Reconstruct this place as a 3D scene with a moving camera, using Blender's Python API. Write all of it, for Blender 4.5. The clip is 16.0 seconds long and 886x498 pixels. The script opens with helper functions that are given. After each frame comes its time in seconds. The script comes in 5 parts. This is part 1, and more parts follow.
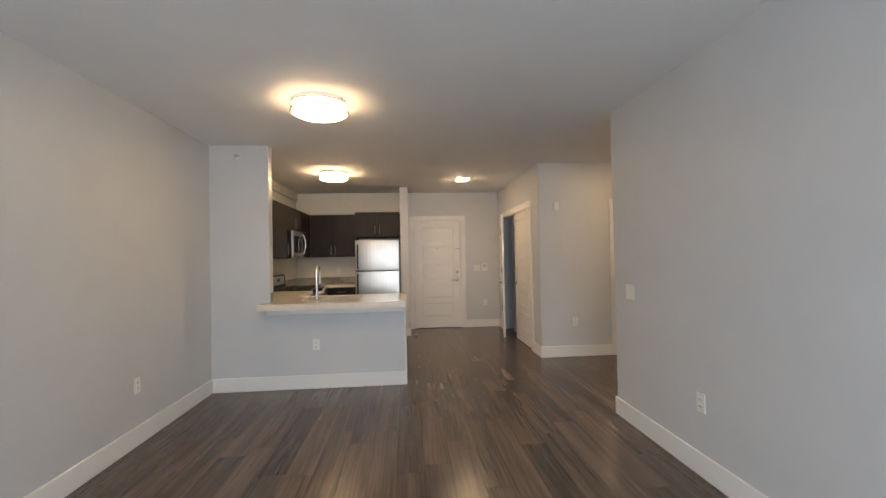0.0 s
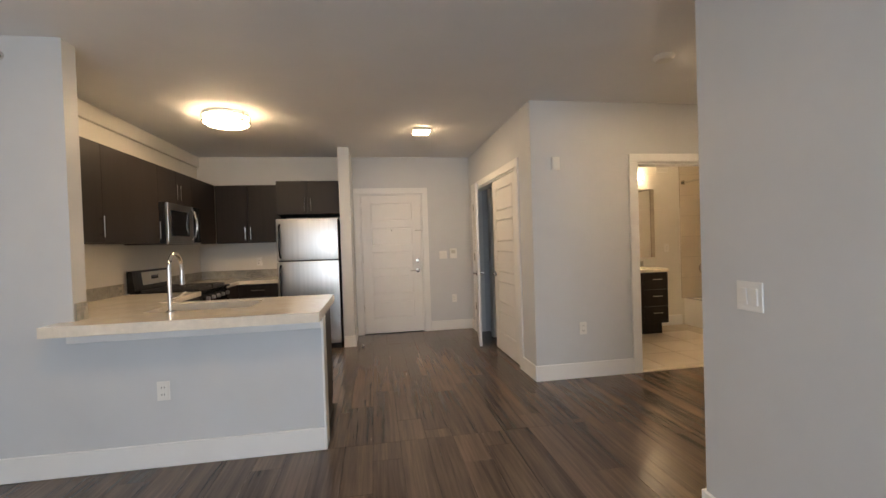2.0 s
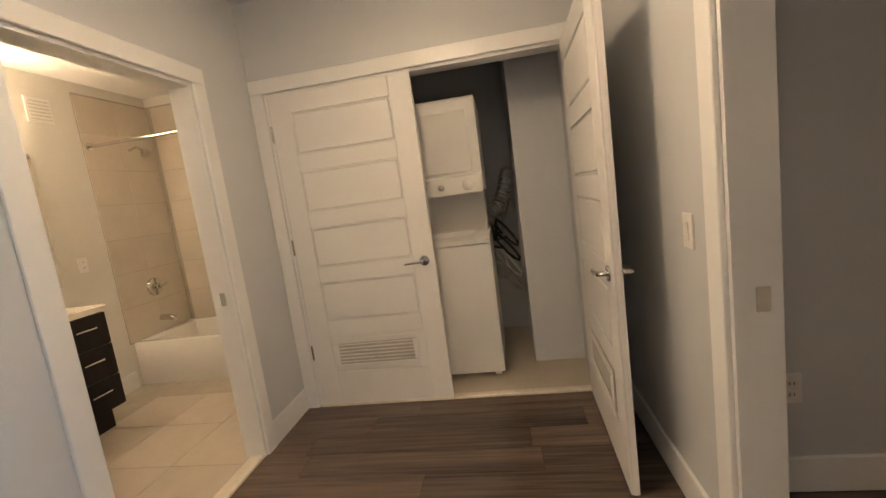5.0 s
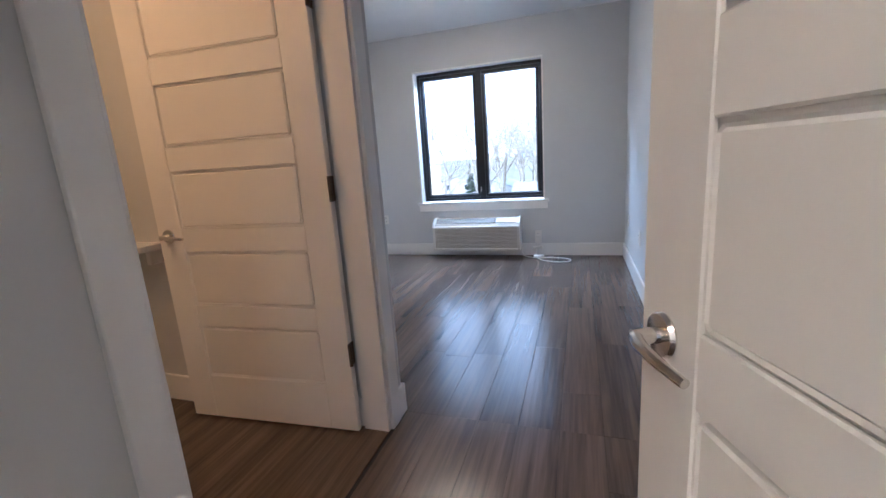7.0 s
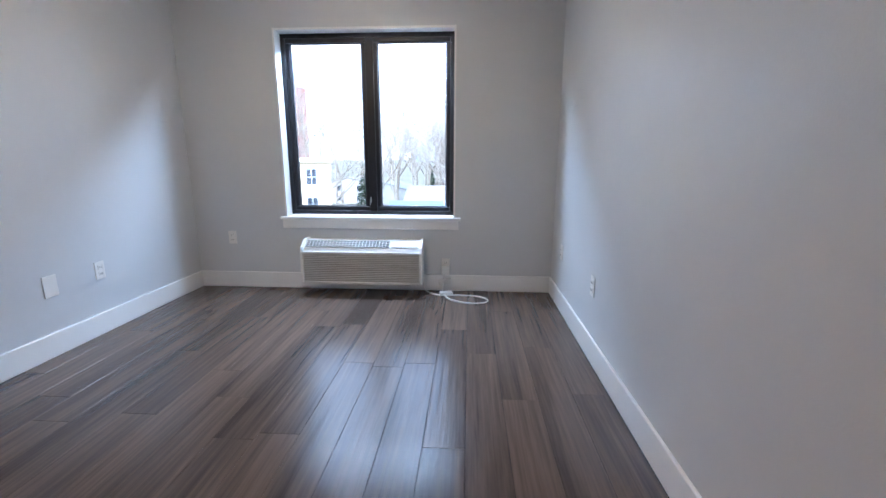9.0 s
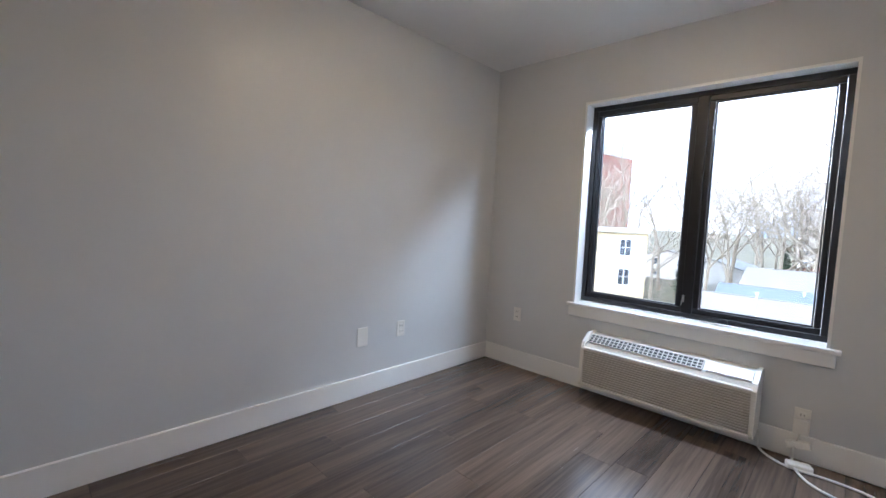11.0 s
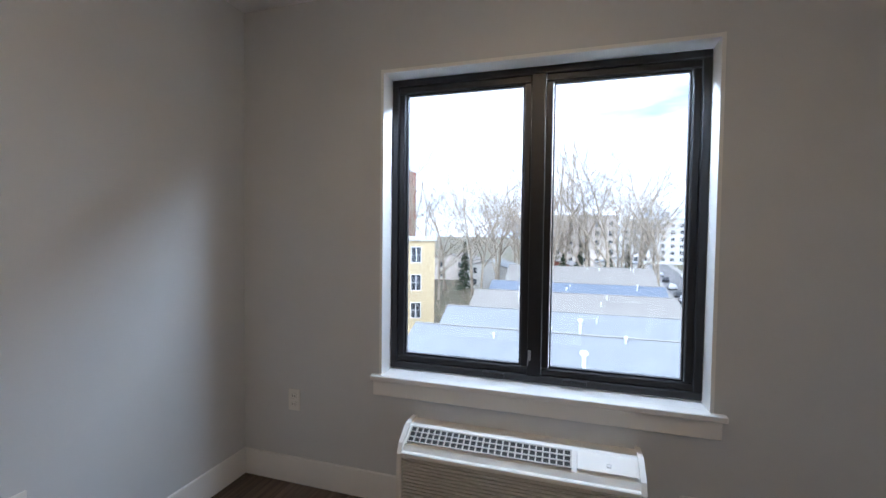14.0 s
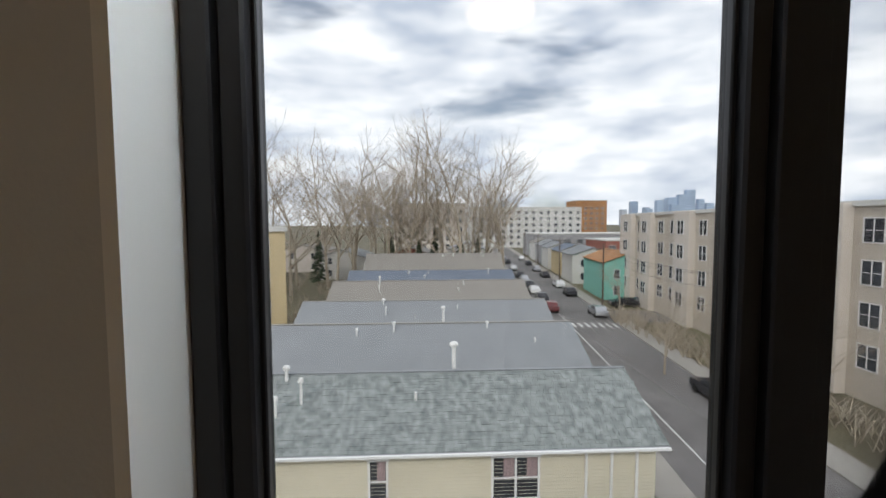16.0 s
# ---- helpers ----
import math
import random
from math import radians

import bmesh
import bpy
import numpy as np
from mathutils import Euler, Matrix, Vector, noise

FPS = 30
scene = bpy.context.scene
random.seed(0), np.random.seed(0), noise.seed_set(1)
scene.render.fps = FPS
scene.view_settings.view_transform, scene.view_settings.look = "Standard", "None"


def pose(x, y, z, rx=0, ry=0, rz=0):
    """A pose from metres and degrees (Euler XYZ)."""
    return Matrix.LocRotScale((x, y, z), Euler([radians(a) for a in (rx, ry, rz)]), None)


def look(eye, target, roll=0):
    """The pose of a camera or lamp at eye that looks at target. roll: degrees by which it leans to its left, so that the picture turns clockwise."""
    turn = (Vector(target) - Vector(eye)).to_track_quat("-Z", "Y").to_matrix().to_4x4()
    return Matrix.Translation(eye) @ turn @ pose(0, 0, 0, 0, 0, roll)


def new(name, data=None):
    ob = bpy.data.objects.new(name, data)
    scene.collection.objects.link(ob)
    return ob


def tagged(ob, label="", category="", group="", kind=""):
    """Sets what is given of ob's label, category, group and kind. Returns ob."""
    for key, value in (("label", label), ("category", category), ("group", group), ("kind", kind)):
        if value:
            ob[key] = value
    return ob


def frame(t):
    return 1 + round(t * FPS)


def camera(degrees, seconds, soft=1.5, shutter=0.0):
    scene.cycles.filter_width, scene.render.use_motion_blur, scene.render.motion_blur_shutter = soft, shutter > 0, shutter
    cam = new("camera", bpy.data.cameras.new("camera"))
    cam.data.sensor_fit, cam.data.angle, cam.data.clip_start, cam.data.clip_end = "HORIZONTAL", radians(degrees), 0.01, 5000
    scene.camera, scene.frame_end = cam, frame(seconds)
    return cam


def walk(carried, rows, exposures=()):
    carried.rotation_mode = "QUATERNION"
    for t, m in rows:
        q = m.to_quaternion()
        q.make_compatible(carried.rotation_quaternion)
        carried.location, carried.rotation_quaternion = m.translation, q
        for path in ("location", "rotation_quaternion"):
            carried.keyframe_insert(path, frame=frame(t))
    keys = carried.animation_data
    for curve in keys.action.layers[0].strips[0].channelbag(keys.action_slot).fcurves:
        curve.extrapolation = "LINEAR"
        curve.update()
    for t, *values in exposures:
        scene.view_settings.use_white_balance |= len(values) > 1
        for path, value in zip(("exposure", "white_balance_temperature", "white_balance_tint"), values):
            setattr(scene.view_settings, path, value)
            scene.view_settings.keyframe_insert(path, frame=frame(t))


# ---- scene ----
cam = camera(92.8, 16.0)
PATH = [
    (0, (0.985, 1.022, 1.381), (1.154, 3.014, 1.412), -1.2),
    (0.5, (1.059, 1.356, 1.375), (1.241, 3.348, 1.401), -2.5),
    (1, (1.112, 1.823, 1.335), (1.322, 3.812, 1.348), -2.5),
    (1.5, (1.239, 2.333, 1.319), (1.467, 4.320, 1.306), -2.1),
    (2, (1.302, 2.816, 1.311), (1.621, 4.790, 1.281), -1.9),
    (2.5, (1.493, 3.326, 1.388), (1.964, 5.268, 1.299), -3.0),
    (3, (1.636, 3.759, 1.384), (2.264, 5.654, 1.266), -2.1),
    (3.5, (1.800, 4.199, 1.327), (2.795, 5.930, 1.217), -2.2),
    (4, (2.046, 4.582, 1.314), (3.304, 6.131, 1.178), -2.8),
    (4.6, (2.404, 4.922, 1.324), (4.137, 5.899, 1.123), -5.5),
    (5, (2.647, 5.051, 1.311), (4.605, 5.360, 1.048), -7.8),
    (5.2, (2.784, 5.059, 1.314), (4.761, 5.031, 1.013), -8.6),
    (5.8, (3.120, 4.980, 1.270), (4.700, 3.780, 0.850), -7.5),
    (6.5, (3.400, 4.570, 1.200), (4.330, 2.810, 0.780), -5.0),
    (7.3, (3.538, 4.027, 1.170), (3.989, 2.122, 0.761), -3.5),
    (7.5, (3.600, 3.904, 1.171), (3.941, 1.973, 0.774), -3.3),
    (8, (3.693, 3.527, 1.166), (3.924, 1.577, 0.785), -3.9),
    (8.5, (3.722, 3.198, 1.184), (3.877, 1.243, 0.795), -4.0),
    (9, (3.739, 2.910, 1.160), (3.857, 0.958, 0.739), 0.1),
    (9.5, (3.756, 2.679, 1.142), (4.375, 0.829, 0.701), 8.0),
    (10, (3.864, 2.550, 1.107), (4.980, 0.923, 0.779), 9.1),
    (10.2, (3.884, 2.510, 1.102), (5.122, 0.978, 0.755), 8.0),
    (12.3, (3.660, 2.250, 1.584), (5.023, 0.793, 1.721), 0.7),
    (12.5, (3.748, 2.247, 1.545), (5.080, 0.759, 1.648), 1.2),
    (13, (3.933, 1.992, 1.420), (5.213, 0.456, 1.422), 2.0),
    (13.5, (4.171, 1.606, 1.390), (5.188, -0.116, 1.336), 3.4),
    (14, (4.426, 1.237, 1.371), (5.007, -0.675, 1.304), 0.7),
    (14.5, (4.643, 0.827, 1.339), (5.038, -1.131, 1.243), -1.0),
    (15, (4.861, 0.444, 1.339), (5.130, -1.535, 1.230), -0.9),
    (15.5, (4.975, 0.070, 1.353), (5.041, -1.926, 1.238), -0.7),
    (16, (5.059, -0.313, 1.417), (4.966, -2.307, 1.297), -0.2),
]

EXPOSURE = [(0, 1.5, 6700, 10), (2, 1.65, 6500, 10), (3.5, 1.9, 6500, 10), (4.5, 2.05, 5800, 10), (5, 2.1, 6100, 10), (7.3, 2.95, 4600, 10), (9, 2.85, 4900, 10), (10.2, 2.7, 5400, 10), (12.5, 2.3, 5400, 10),
            (13, 2.3, 5400, 10), (13.5, 2.25, 5400, 10), (14, 1.9, 5500, 10), (14.5, 1.4, 5800, 10), (15, 1.05, 6200, 10), (15.5, 0.75, 6500, 10), (16, 0.5, 6800, 10)]
walk(cam, [(t, look(e, g, r)) for t, e, g, r in PATH], EXPOSURE)

# ---- light ----
SUN_TO = Vector((0.35, 0.75, 0.62)).normalized()
world = bpy.data.worlds.new("world")
scene.world = world
world.use_nodes = True
wn = world.node_tree
wn.nodes.clear()


def wnode(kind, **kw):
    n = wn.nodes.new(kind)
    for k, v in kw.items():
        n.inputs[k].default_value = v
    return n


w_out = wnode("ShaderNodeOutputWorld")
sky = wnode("ShaderNodeTexSky")
sky.sky_type = "NISHITA"
sky.sun_disc = False
sky.sun_elevation = math.asin(SUN_TO.z)
sky.sun_rotation = math.atan2(SUN_TO.x, SUN_TO.y)
w_sky = wnode("ShaderNodeBackground", Strength=0.15)
w_cloud = wnode("ShaderNodeBackground", Strength=2.9)
w_mix = wnode("ShaderNodeMixShader")
w_co = wnode("ShaderNodeTexCoord")
w_map = wnode("ShaderNodeMapping", Scale=(1.0, 1.0, 3.2))
w_n1 = wnode("ShaderNodeTexNoise", Scale=2.6, Detail=9.0, Roughness=0.56, Distortion=0.25)
w_n2 = wnode("ShaderNodeTexNoise", Scale=5.0, Detail=6.0, Roughness=0.55)
w_r1 = wnode("ShaderNodeValToRGB")
w_r1.color_ramp.elements[0].position, w_r1.color_ramp.elements[1].position = 0.26, 0.42
w_r2 = wnode("ShaderNodeValToRGB")
w_r2.color_ramp.elements[0].position, w_r2.color_ramp.elements[1].position = 0.34, 0.68
w_r2.color_ramp.elements[0].color, w_r2.color_ramp.elements[1].color = (0.48, 0.53, 0.63, 1), (0.98, 0.98, 1.0, 1)
for a, b in ((w_co.outputs["Generated"], w_map.inputs["Vector"]), (w_map.outputs[0], w_n1.inputs["Vector"]), (w_map.outputs[0], w_n2.inputs["Vector"]),
             (w_n1.outputs[0], w_r1.inputs[0]), (w_n2.outputs[0], w_r2.inputs[0]), (w_r2.outputs[0], w_cloud.inputs["Color"]),
             (sky.outputs[0], w_sky.inputs["Color"]), (w_r1.outputs[0], w_mix.inputs[0]), (w_sky.outputs[0], w_mix.inputs[1]),
             (w_cloud.outputs[0], w_mix.inputs[2]), (w_mix.outputs[0], w_out.inputs[0])):
    wn.links.new(a, b)

sun = new("sun", bpy.data.lights.new("sun", "SUN"))
sun.data.energy, sun.data.angle, sun.data.color = 2.6, radians(12), (1.0, 0.95, 0.88)
sun.matrix_world = look(SUN_TO * 50, (0, 0, 0))

# daylight in the living room's own window, behind the start of the walk
day = new("window_daylight", bpy.data.lights.new("window_daylight", "AREA"))
day.data.shape, day.data.size, day.data.size_y, day.data.energy, day.data.color = "RECTANGLE", 2.7, 1.95, 32, (0.80, 0.89, 1.0)
day.matrix_world = look((0.95, -0.80, 1.30), (0.95, 3.0, 1.10))
# added strip lamp at the head of the bedroom window's opening, boosting its daylight
day2 = new("bedroom_daylight_fill", bpy.data.lights.new("bedroom_daylight_fill", "AREA"))
day2.data.shape, day2.data.size, day2.data.size_y, day2.data.energy, day2.data.color = "RECTANGLE", 1.40, 0.03, 15, (0.82, 0.92, 1.0)
day2.matrix_world = look((4.603, -0.925, 2.155), (4.603, 1.0, 1.0))
LAMP = 10.0
LAMP_BED = 8.0
LAMP_SQ = 52.0
WARM = (1.0, 0.69, 0.39)

# ---- materials ----
def mat(name, color, rough=0.5, metal=0.0, vary=0.0, scale=6.0, bump=0.0, bscale=60.0, stretch=(1, 1, 1), color2=None, rand=0.0, rvary=0.0,
        coat=0.0, emit=None, emit_s=0.0):
    """Principled surface with noise at two scales in object space, bump and a little random shift per piece."""
    m = bpy.data.materials.new(name)
    m.use_nodes = True
    t = m.node_tree
    p = t.nodes["Principled BSDF"]
    p.inputs["Base Color"].default_value = (*color, 1)
    p.inputs["Roughness"].default_value = rough
    p.inputs["Metallic"].default_value = metal
    p.inputs["Coat Weight"].default_value = coat
    if emit:
        p.inputs["Emission Color"].default_value = (*emit, 1)
        p.inputs["Emission Strength"].default_value = emit_s
    co = t.nodes.new("ShaderNodeTexCoord")
    mp = t.nodes.new("ShaderNodeMapping")
    mp.inputs["Scale"].default_value = stretch
    t.links.new(co.outputs["Object"], mp.inputs["Vector"])
    vec = mp.outputs[0]
    if rand > 0:
        oi = t.nodes.new("ShaderNodeObjectInfo")
        cm = t.nodes.new("ShaderNodeVectorMath")
        cm.operation = "ADD"
        sc = t.nodes.new("ShaderNodeMath")
        sc.operation = "MULTIPLY"
        sc.inputs[1].default_value = 37.0
        t.links.new(oi.outputs["Random"], sc.inputs[0])
        t.links.new(vec, cm.inputs[0])
        t.links.new(sc.outputs[0], cm.inputs[1])
        vec = cm.outputs[0]
    if vary > 0 or color2:
        n1 = t.nodes.new("ShaderNodeTexNoise")
        n1.inputs["Scale"].default_value, n1.inputs["Detail"].default_value, n1.inputs["Roughness"].default_value = scale, 8, 0.62
        n2 = t.nodes.new("ShaderNodeTexNoise")
        n2.inputs["Scale"].default_value, n2.inputs["Detail"].default_value = scale * 0.17, 3
        t.links.new(vec, n1.inputs["Vector"])
        t.links.new(vec, n2.inputs["Vector"])
        ad = t.nodes.new("ShaderNodeMath")
        ad.operation = "ADD"
        t.links.new(n1.outputs[0], ad.inputs[0])
        t.links.new(n2.outputs[0], ad.inputs[1])
        r = t.nodes.new("ShaderNodeMapRange")
        r.inputs["From Min"].default_value, r.inputs["From Max"].default_value = 0.72, 1.28
        t.links.new(ad.outputs[0], r.inputs["Value"])
        fac = r.outputs[0]
        if rand > 0:
            a2 = t.nodes.new("ShaderNodeMath")
            a2.operation = "MULTIPLY_ADD"
            a2.inputs[1].default_value, a2.inputs[2].default_value = rand, -rand / 2
            t.links.new(oi.outputs["Random"], a2.inputs[0])
            a3 = t.nodes.new("ShaderNodeMath")
            a3.operation = "ADD"
            a3.use_clamp = True
            t.links.new(fac, a3.inputs[0])
            t.links.new(a2.outputs[0], a3.inputs[1])
            fac = a3.outputs[0]
        mx = t.nodes.new("ShaderNodeMix")
        mx.data_type = "RGBA"
        lo = color2 if color2 else tuple(c * (1 - vary) for c in color)
        hi = color if color2 else tuple(min(1, c * (1 + vary)) for c in color)
        mx.inputs["A"].default_value, mx.inputs["B"].default_value = (*lo, 1), (*hi, 1)
        t.links.new(fac, mx.inputs["Factor"])
        t.links.new(mx.outputs["Result"], p.inputs["Base Color"])
        if rvary > 0:
            rr = t.nodes.new("ShaderNodeMapRange")
            rr.inputs["To Min"].default_value, rr.inputs["To Max"].default_value = rough - rvary, rough + rvary
            t.links.new(n1.outputs[0], rr.inputs["Value"])
            t.links.new(rr.outputs[0], p.inputs["Roughness"])
    if bump > 0:
        n3 = t.nodes.new("ShaderNodeTexNoise")
        n3.inputs["Scale"].default_value, n3.inputs["Detail"].default_value = bscale, 5
        t.links.new(vec, n3.inputs["Vector"])
        b = t.nodes.new("ShaderNodeBump")
        b.inputs["Strength"].default_value, b.inputs["Distance"].default_value = bump, 0.004
        t.links.new(n3.outputs[0], b.inputs["Height"])
        t.links.new(b.outputs[0], p.inputs["Normal"])
    return m


M_WALL = mat("wall_paint", (0.59, 0.605, 0.62), 0.42, vary=0.03, scale=3, bump=0.10, bscale=160)
M_KWALL = mat("kitchen_paint", (0.70, 0.68, 0.63), 0.5, vary=0.03, scale=3, bump=0.10, bscale=160)
M_CEIL = mat("ceiling_paint", (0.82, 0.82, 0.82), 0.75, vary=0.03, scale=2, bump=0.12, bscale=120)
M_TRIM = mat("white_trim_paint", (0.80, 0.80, 0.79), 0.32, vary=0.02, scale=5, bump=0.05, bscale=40)
M_DOOR = mat("white_door_paint", (0.80, 0.79, 0.77), 0.35, vary=0.02, scale=4, bump=0.06, bscale=90)
M_PLANK = mat("dark_vinyl_plank", (0.150, 0.108, 0.083), 0.23, vary=0.3, scale=8, bump=0.35, bscale=7, stretch=(7.0, 0.24, 1), color2=(0.050, 0.037, 0.030),
              rand=0.5, rvary=0.10)
M_SUB = mat("subfloor", (0.02, 0.018, 0.016), 0.9, vary=0.2)
M_DARKCAB = mat("espresso_laminate", (0.020, 0.016, 0.014), 0.45, vary=0.25, scale=20, bump=0.1, bscale=30, stretch=(1, 1, 0.08))
M_DARKCAB.node_tree.nodes["Principled BSDF"].inputs["Specular IOR Level"].default_value = 0.22
M_STONE = mat("cream_quartz", (0.74, 0.68, 0.58), 0.16, vary=0.10, scale=26, coat=0.3)
M_STEEL = mat("brushed_steel", (0.55, 0.53, 0.50), 0.30, 1.0, vary=0.12, scale=30, bump=0.08, bscale=60, stretch=(1, 1, 0.03))
M_CHROME = mat("satin_nickel", (0.68, 0.66, 0.63), 0.16, 1.0, vary=0.05, scale=20)
M_BLACK = mat("black_enamel", (0.012, 0.012, 0.013), 0.22, vary=0.2, scale=10)
M_BGLASS = mat("black_glass", (0.008, 0.008, 0.009), 0.06, vary=0.1, scale=5)
M_BRONZE = mat("dark_bronze_frame", (0.011, 0.011, 0.014), 0.42, vary=0.25, scale=14, bump=0.05, bscale=60)
M_PLAST = mat("white_plastic", (0.78, 0.77, 0.74), 0.38, vary=0.03, scale=8)
M_APPL = mat("white_appliance_enamel", (0.80, 0.79, 0.76), 0.28, vary=0.02, scale=4)
M_ACG = mat("warm_grey_grille_plastic", (0.55, 0.53, 0.49), 0.45, vary=0.06, scale=12)
M_SLOT = mat("dark_slot", (0.03, 0.03, 0.03), 0.7, vary=0.2)
M_TILE = mat("beige_porcelain_tile", (0.44, 0.39, 0.32), 0.30, vary=0.08, scale=7, rand=0.25)
M_WTILE = mat("cream_wall_tile", (0.62, 0.56, 0.47), 0.20, vary=0.06, scale=4, rand=0.15)
M_GROUT = mat("grout", (0.40, 0.36, 0.30), 0.85, vary=0.1, scale=30)
M_MOSA = mat("grey_mosaic_tile", (0.52, 0.50, 0.44), 0.22, vary=0.4, scale=14, color2=(0.24, 0.24, 0.22))
M_BROWNT = mat("dark_brown_glass_tile", (0.075, 0.045, 0.028), 0.15, vary=0.3, scale=20, rand=0.5)
M_TUB = mat("white_acrylic", (0.82, 0.80, 0.76), 0.14, vary=0.02, scale=3)
M_MIRROR = mat("mirror_silver", (0.92, 0.92, 0.92), 0.015, 1.0)
M_HOSE = mat("silver_foil_hose", (0.62, 0.62, 0.62), 0.3, 1.0, vary=0.25, scale=50, bump=0.6, bscale=60)
M_PIPE = mat("dark_rubber_pipe", (0.03, 0.03, 0.03), 0.5, vary=0.2)
M_BRASS = mat("dark_hinge_metal", (0.10, 0.085, 0.07), 0.4, 1.0, vary=0.2, scale=30)
M_DIFF = mat("lit_lamp_diffuser", (0.9, 0.85, 0.75), 0.5, emit=WARM, emit_s=LAMP)
M_DIFF_K = mat("bright_lamp_diffuser", (0.9, 0.85, 0.75), 0.5, emit=WARM, emit_s=LAMP * 1.6)
M_DIFF_B = mat("softly_lit_diffuser", (0.9, 0.85, 0.75), 0.5, emit=WARM, emit_s=LAMP_BED)
M_DIFF_V = mat("lit_bar_diffuser", (0.9, 0.85, 0.75), 0.5, emit=WARM, emit_s=21.0)
M_DIFF_E = mat("amber_lit_diffuser", (0.9, 0.85, 0.75), 0.5, emit=(1.0, 0.47, 0.16), emit_s=6.0)
M_DIFF2 = mat("lit_square_diffuser", (0.9, 0.85, 0.75), 0.5, emit=(1.0, 0.69, 0.40), emit_s=LAMP_SQ)
M_RED = mat("dull_red_paint", (0.35, 0.04, 0.03), 0.5, vary=0.1)
M_CURT = mat("faded_mauve_curtain", (0.34, 0.25, 0.25), 0.9, vary=0.3, scale=10, stretch=(6, 1, 0.4))


def glass_mat(name, tint, gloss):
    m = bpy.data.materials.new(name)
    m.use_nodes = True
    t = m.node_tree
    t.nodes.clear()
    out = t.nodes.new("ShaderNodeOutputMaterial")
    mix = t.nodes.new("ShaderNodeMixShader")
    tr = t.nodes.new("ShaderNodeBsdfTransparent")
    tr.inputs[0].default_value = (*tint, 1)
    gl = t.nodes.new("ShaderNodeBsdfGlossy")
    gl.inputs["Roughness"].default_value = 0.02
    fr = t.nodes.new("ShaderNodeFresnel")
    fr.inputs["IOR"].default_value = gloss
    t.links.new(fr.outputs[0], mix.inputs[0])
    t.links.new(tr.outputs[0], mix.inputs[1])
    t.links.new(gl.outputs[0], mix.inputs[2])
    t.links.new(mix.outputs[0], out.inputs[0])
    return m


# grey tint put into clear panes to darken the bright view outside
M_GLASS = glass_mat("view_dimming_window_glass", (0.53, 0.545, 0.555), 1.25)

# outdoor materials
M_ROOF = mat("grey_shingles", (0.25, 0.26, 0.27), 0.9, vary=0.10, scale=6.0, bump=0.3, bscale=20)
M_SHINGLE = mat("mottled_grey_shingle_tabs", (0.36, 0.385, 0.375), 0.9, vary=0.3, scale=26.0, stretch=(1.0, 0.6, 1.0), color2=(0.13, 0.145, 0.14), bump=0.3, bscale=20)
M_ROOFB = mat("blue_grey_shingles", (0.15, 0.175, 0.22), 0.9, vary=0.1, scale=3.0, bump=0.3, bscale=20)
M_ROOFC = mat("brown_grey_shingles", (0.26, 0.24, 0.215), 0.9, vary=0.1, scale=3.0, bump=0.3, bscale=20)
M_SIDING = mat("cream_siding", (0.66, 0.61, 0.48), 0.6, vary=0.05, scale=2)
M_GROUND = mat("winter_earth_and_grass", (0.17, 0.15, 0.09), 0.95, vary=0.35, scale=0.25, color2=(0.10, 0.085, 0.06))
M_ROAD = mat("worn_asphalt", (0.17, 0.16, 0.155), 0.9, vary=0.25, scale=0.8, bump=0.3, bscale=8)
M_PAVE = mat("concrete_pavement", (0.34, 0.32, 0.29), 0.9, vary=0.15, scale=1.2)
M_LINE = mat("road_paint", (0.6, 0.6, 0.58), 0.7, vary=0.1)
M_STUCCO = mat("beige_stucco", (0.62, 0.56, 0.50), 0.85, vary=0.07, scale=0.8)
M_STUCCO2 = mat("tan_stucco", (0.52, 0.46, 0.39), 0.85, vary=0.07, scale=0.8)
M_YELLOW = mat("ochre_render", (0.56, 0.45, 0.27), 0.85, vary=0.08, scale=0.6)
M_BRICK = mat("red_brick_far", (0.33, 0.13, 0.10), 0.9, vary=0.2, scale=1.2)
M_TEAL = mat("teal_siding", (0.22, 0.52, 0.44), 0.7, vary=0.06, scale=1)
M_ORANGE = mat("rust_shingles", (0.40, 0.20, 0.09), 0.9, vary=0.2, scale=1)
M_WHITEB = mat("pale_render", (0.62, 0.61, 0.58), 0.8, vary=0.06, scale=0.4)
M_GREYB = mat("grey_render", (0.33, 0.33, 0.34), 0.8, vary=0.1, scale=0.4)
M_FARW = mat("dark_window_glass", (0.05, 0.055, 0.065), 0.12, vary=0.3, scale=0.7)
# distance haze is mixed into these two pale tower colours
M_SKYL = mat("hazy_tower_glass", (0.36, 0.45, 0.58), 0.5, vary=0.2, scale=0.02)
M_SKYL2 = mat("hazy_tower_stone", (0.50, 0.53, 0.58), 0.7, vary=0.2, scale=0.02)
M_BARK = mat("pale_bark", (0.40, 0.34, 0.265), 0.95, vary=0.3, scale=3)
M_NEEDLE = mat("dark_needles", (0.045, 0.065, 0.032), 0.9, vary=0.4, scale=0.8)
M_POLE = mat("weathered_wood_pole", (0.12, 0.09, 0.07), 0.9, vary=0.2)
M_CARS = [mat("car_paint_silver", (0.45, 0.46, 0.48), 0.25, 0.5), mat("car_paint_dark", (0.03, 0.03, 0.035), 0.22), mat("car_paint_white", (0.7, 0.7, 0.7), 0.25),
          mat("car_paint_maroon", (0.14, 0.03, 0.03), 0.25)]
M_TYRE = mat("tyre_rubber", (0.015, 0.015, 0.015), 0.8)


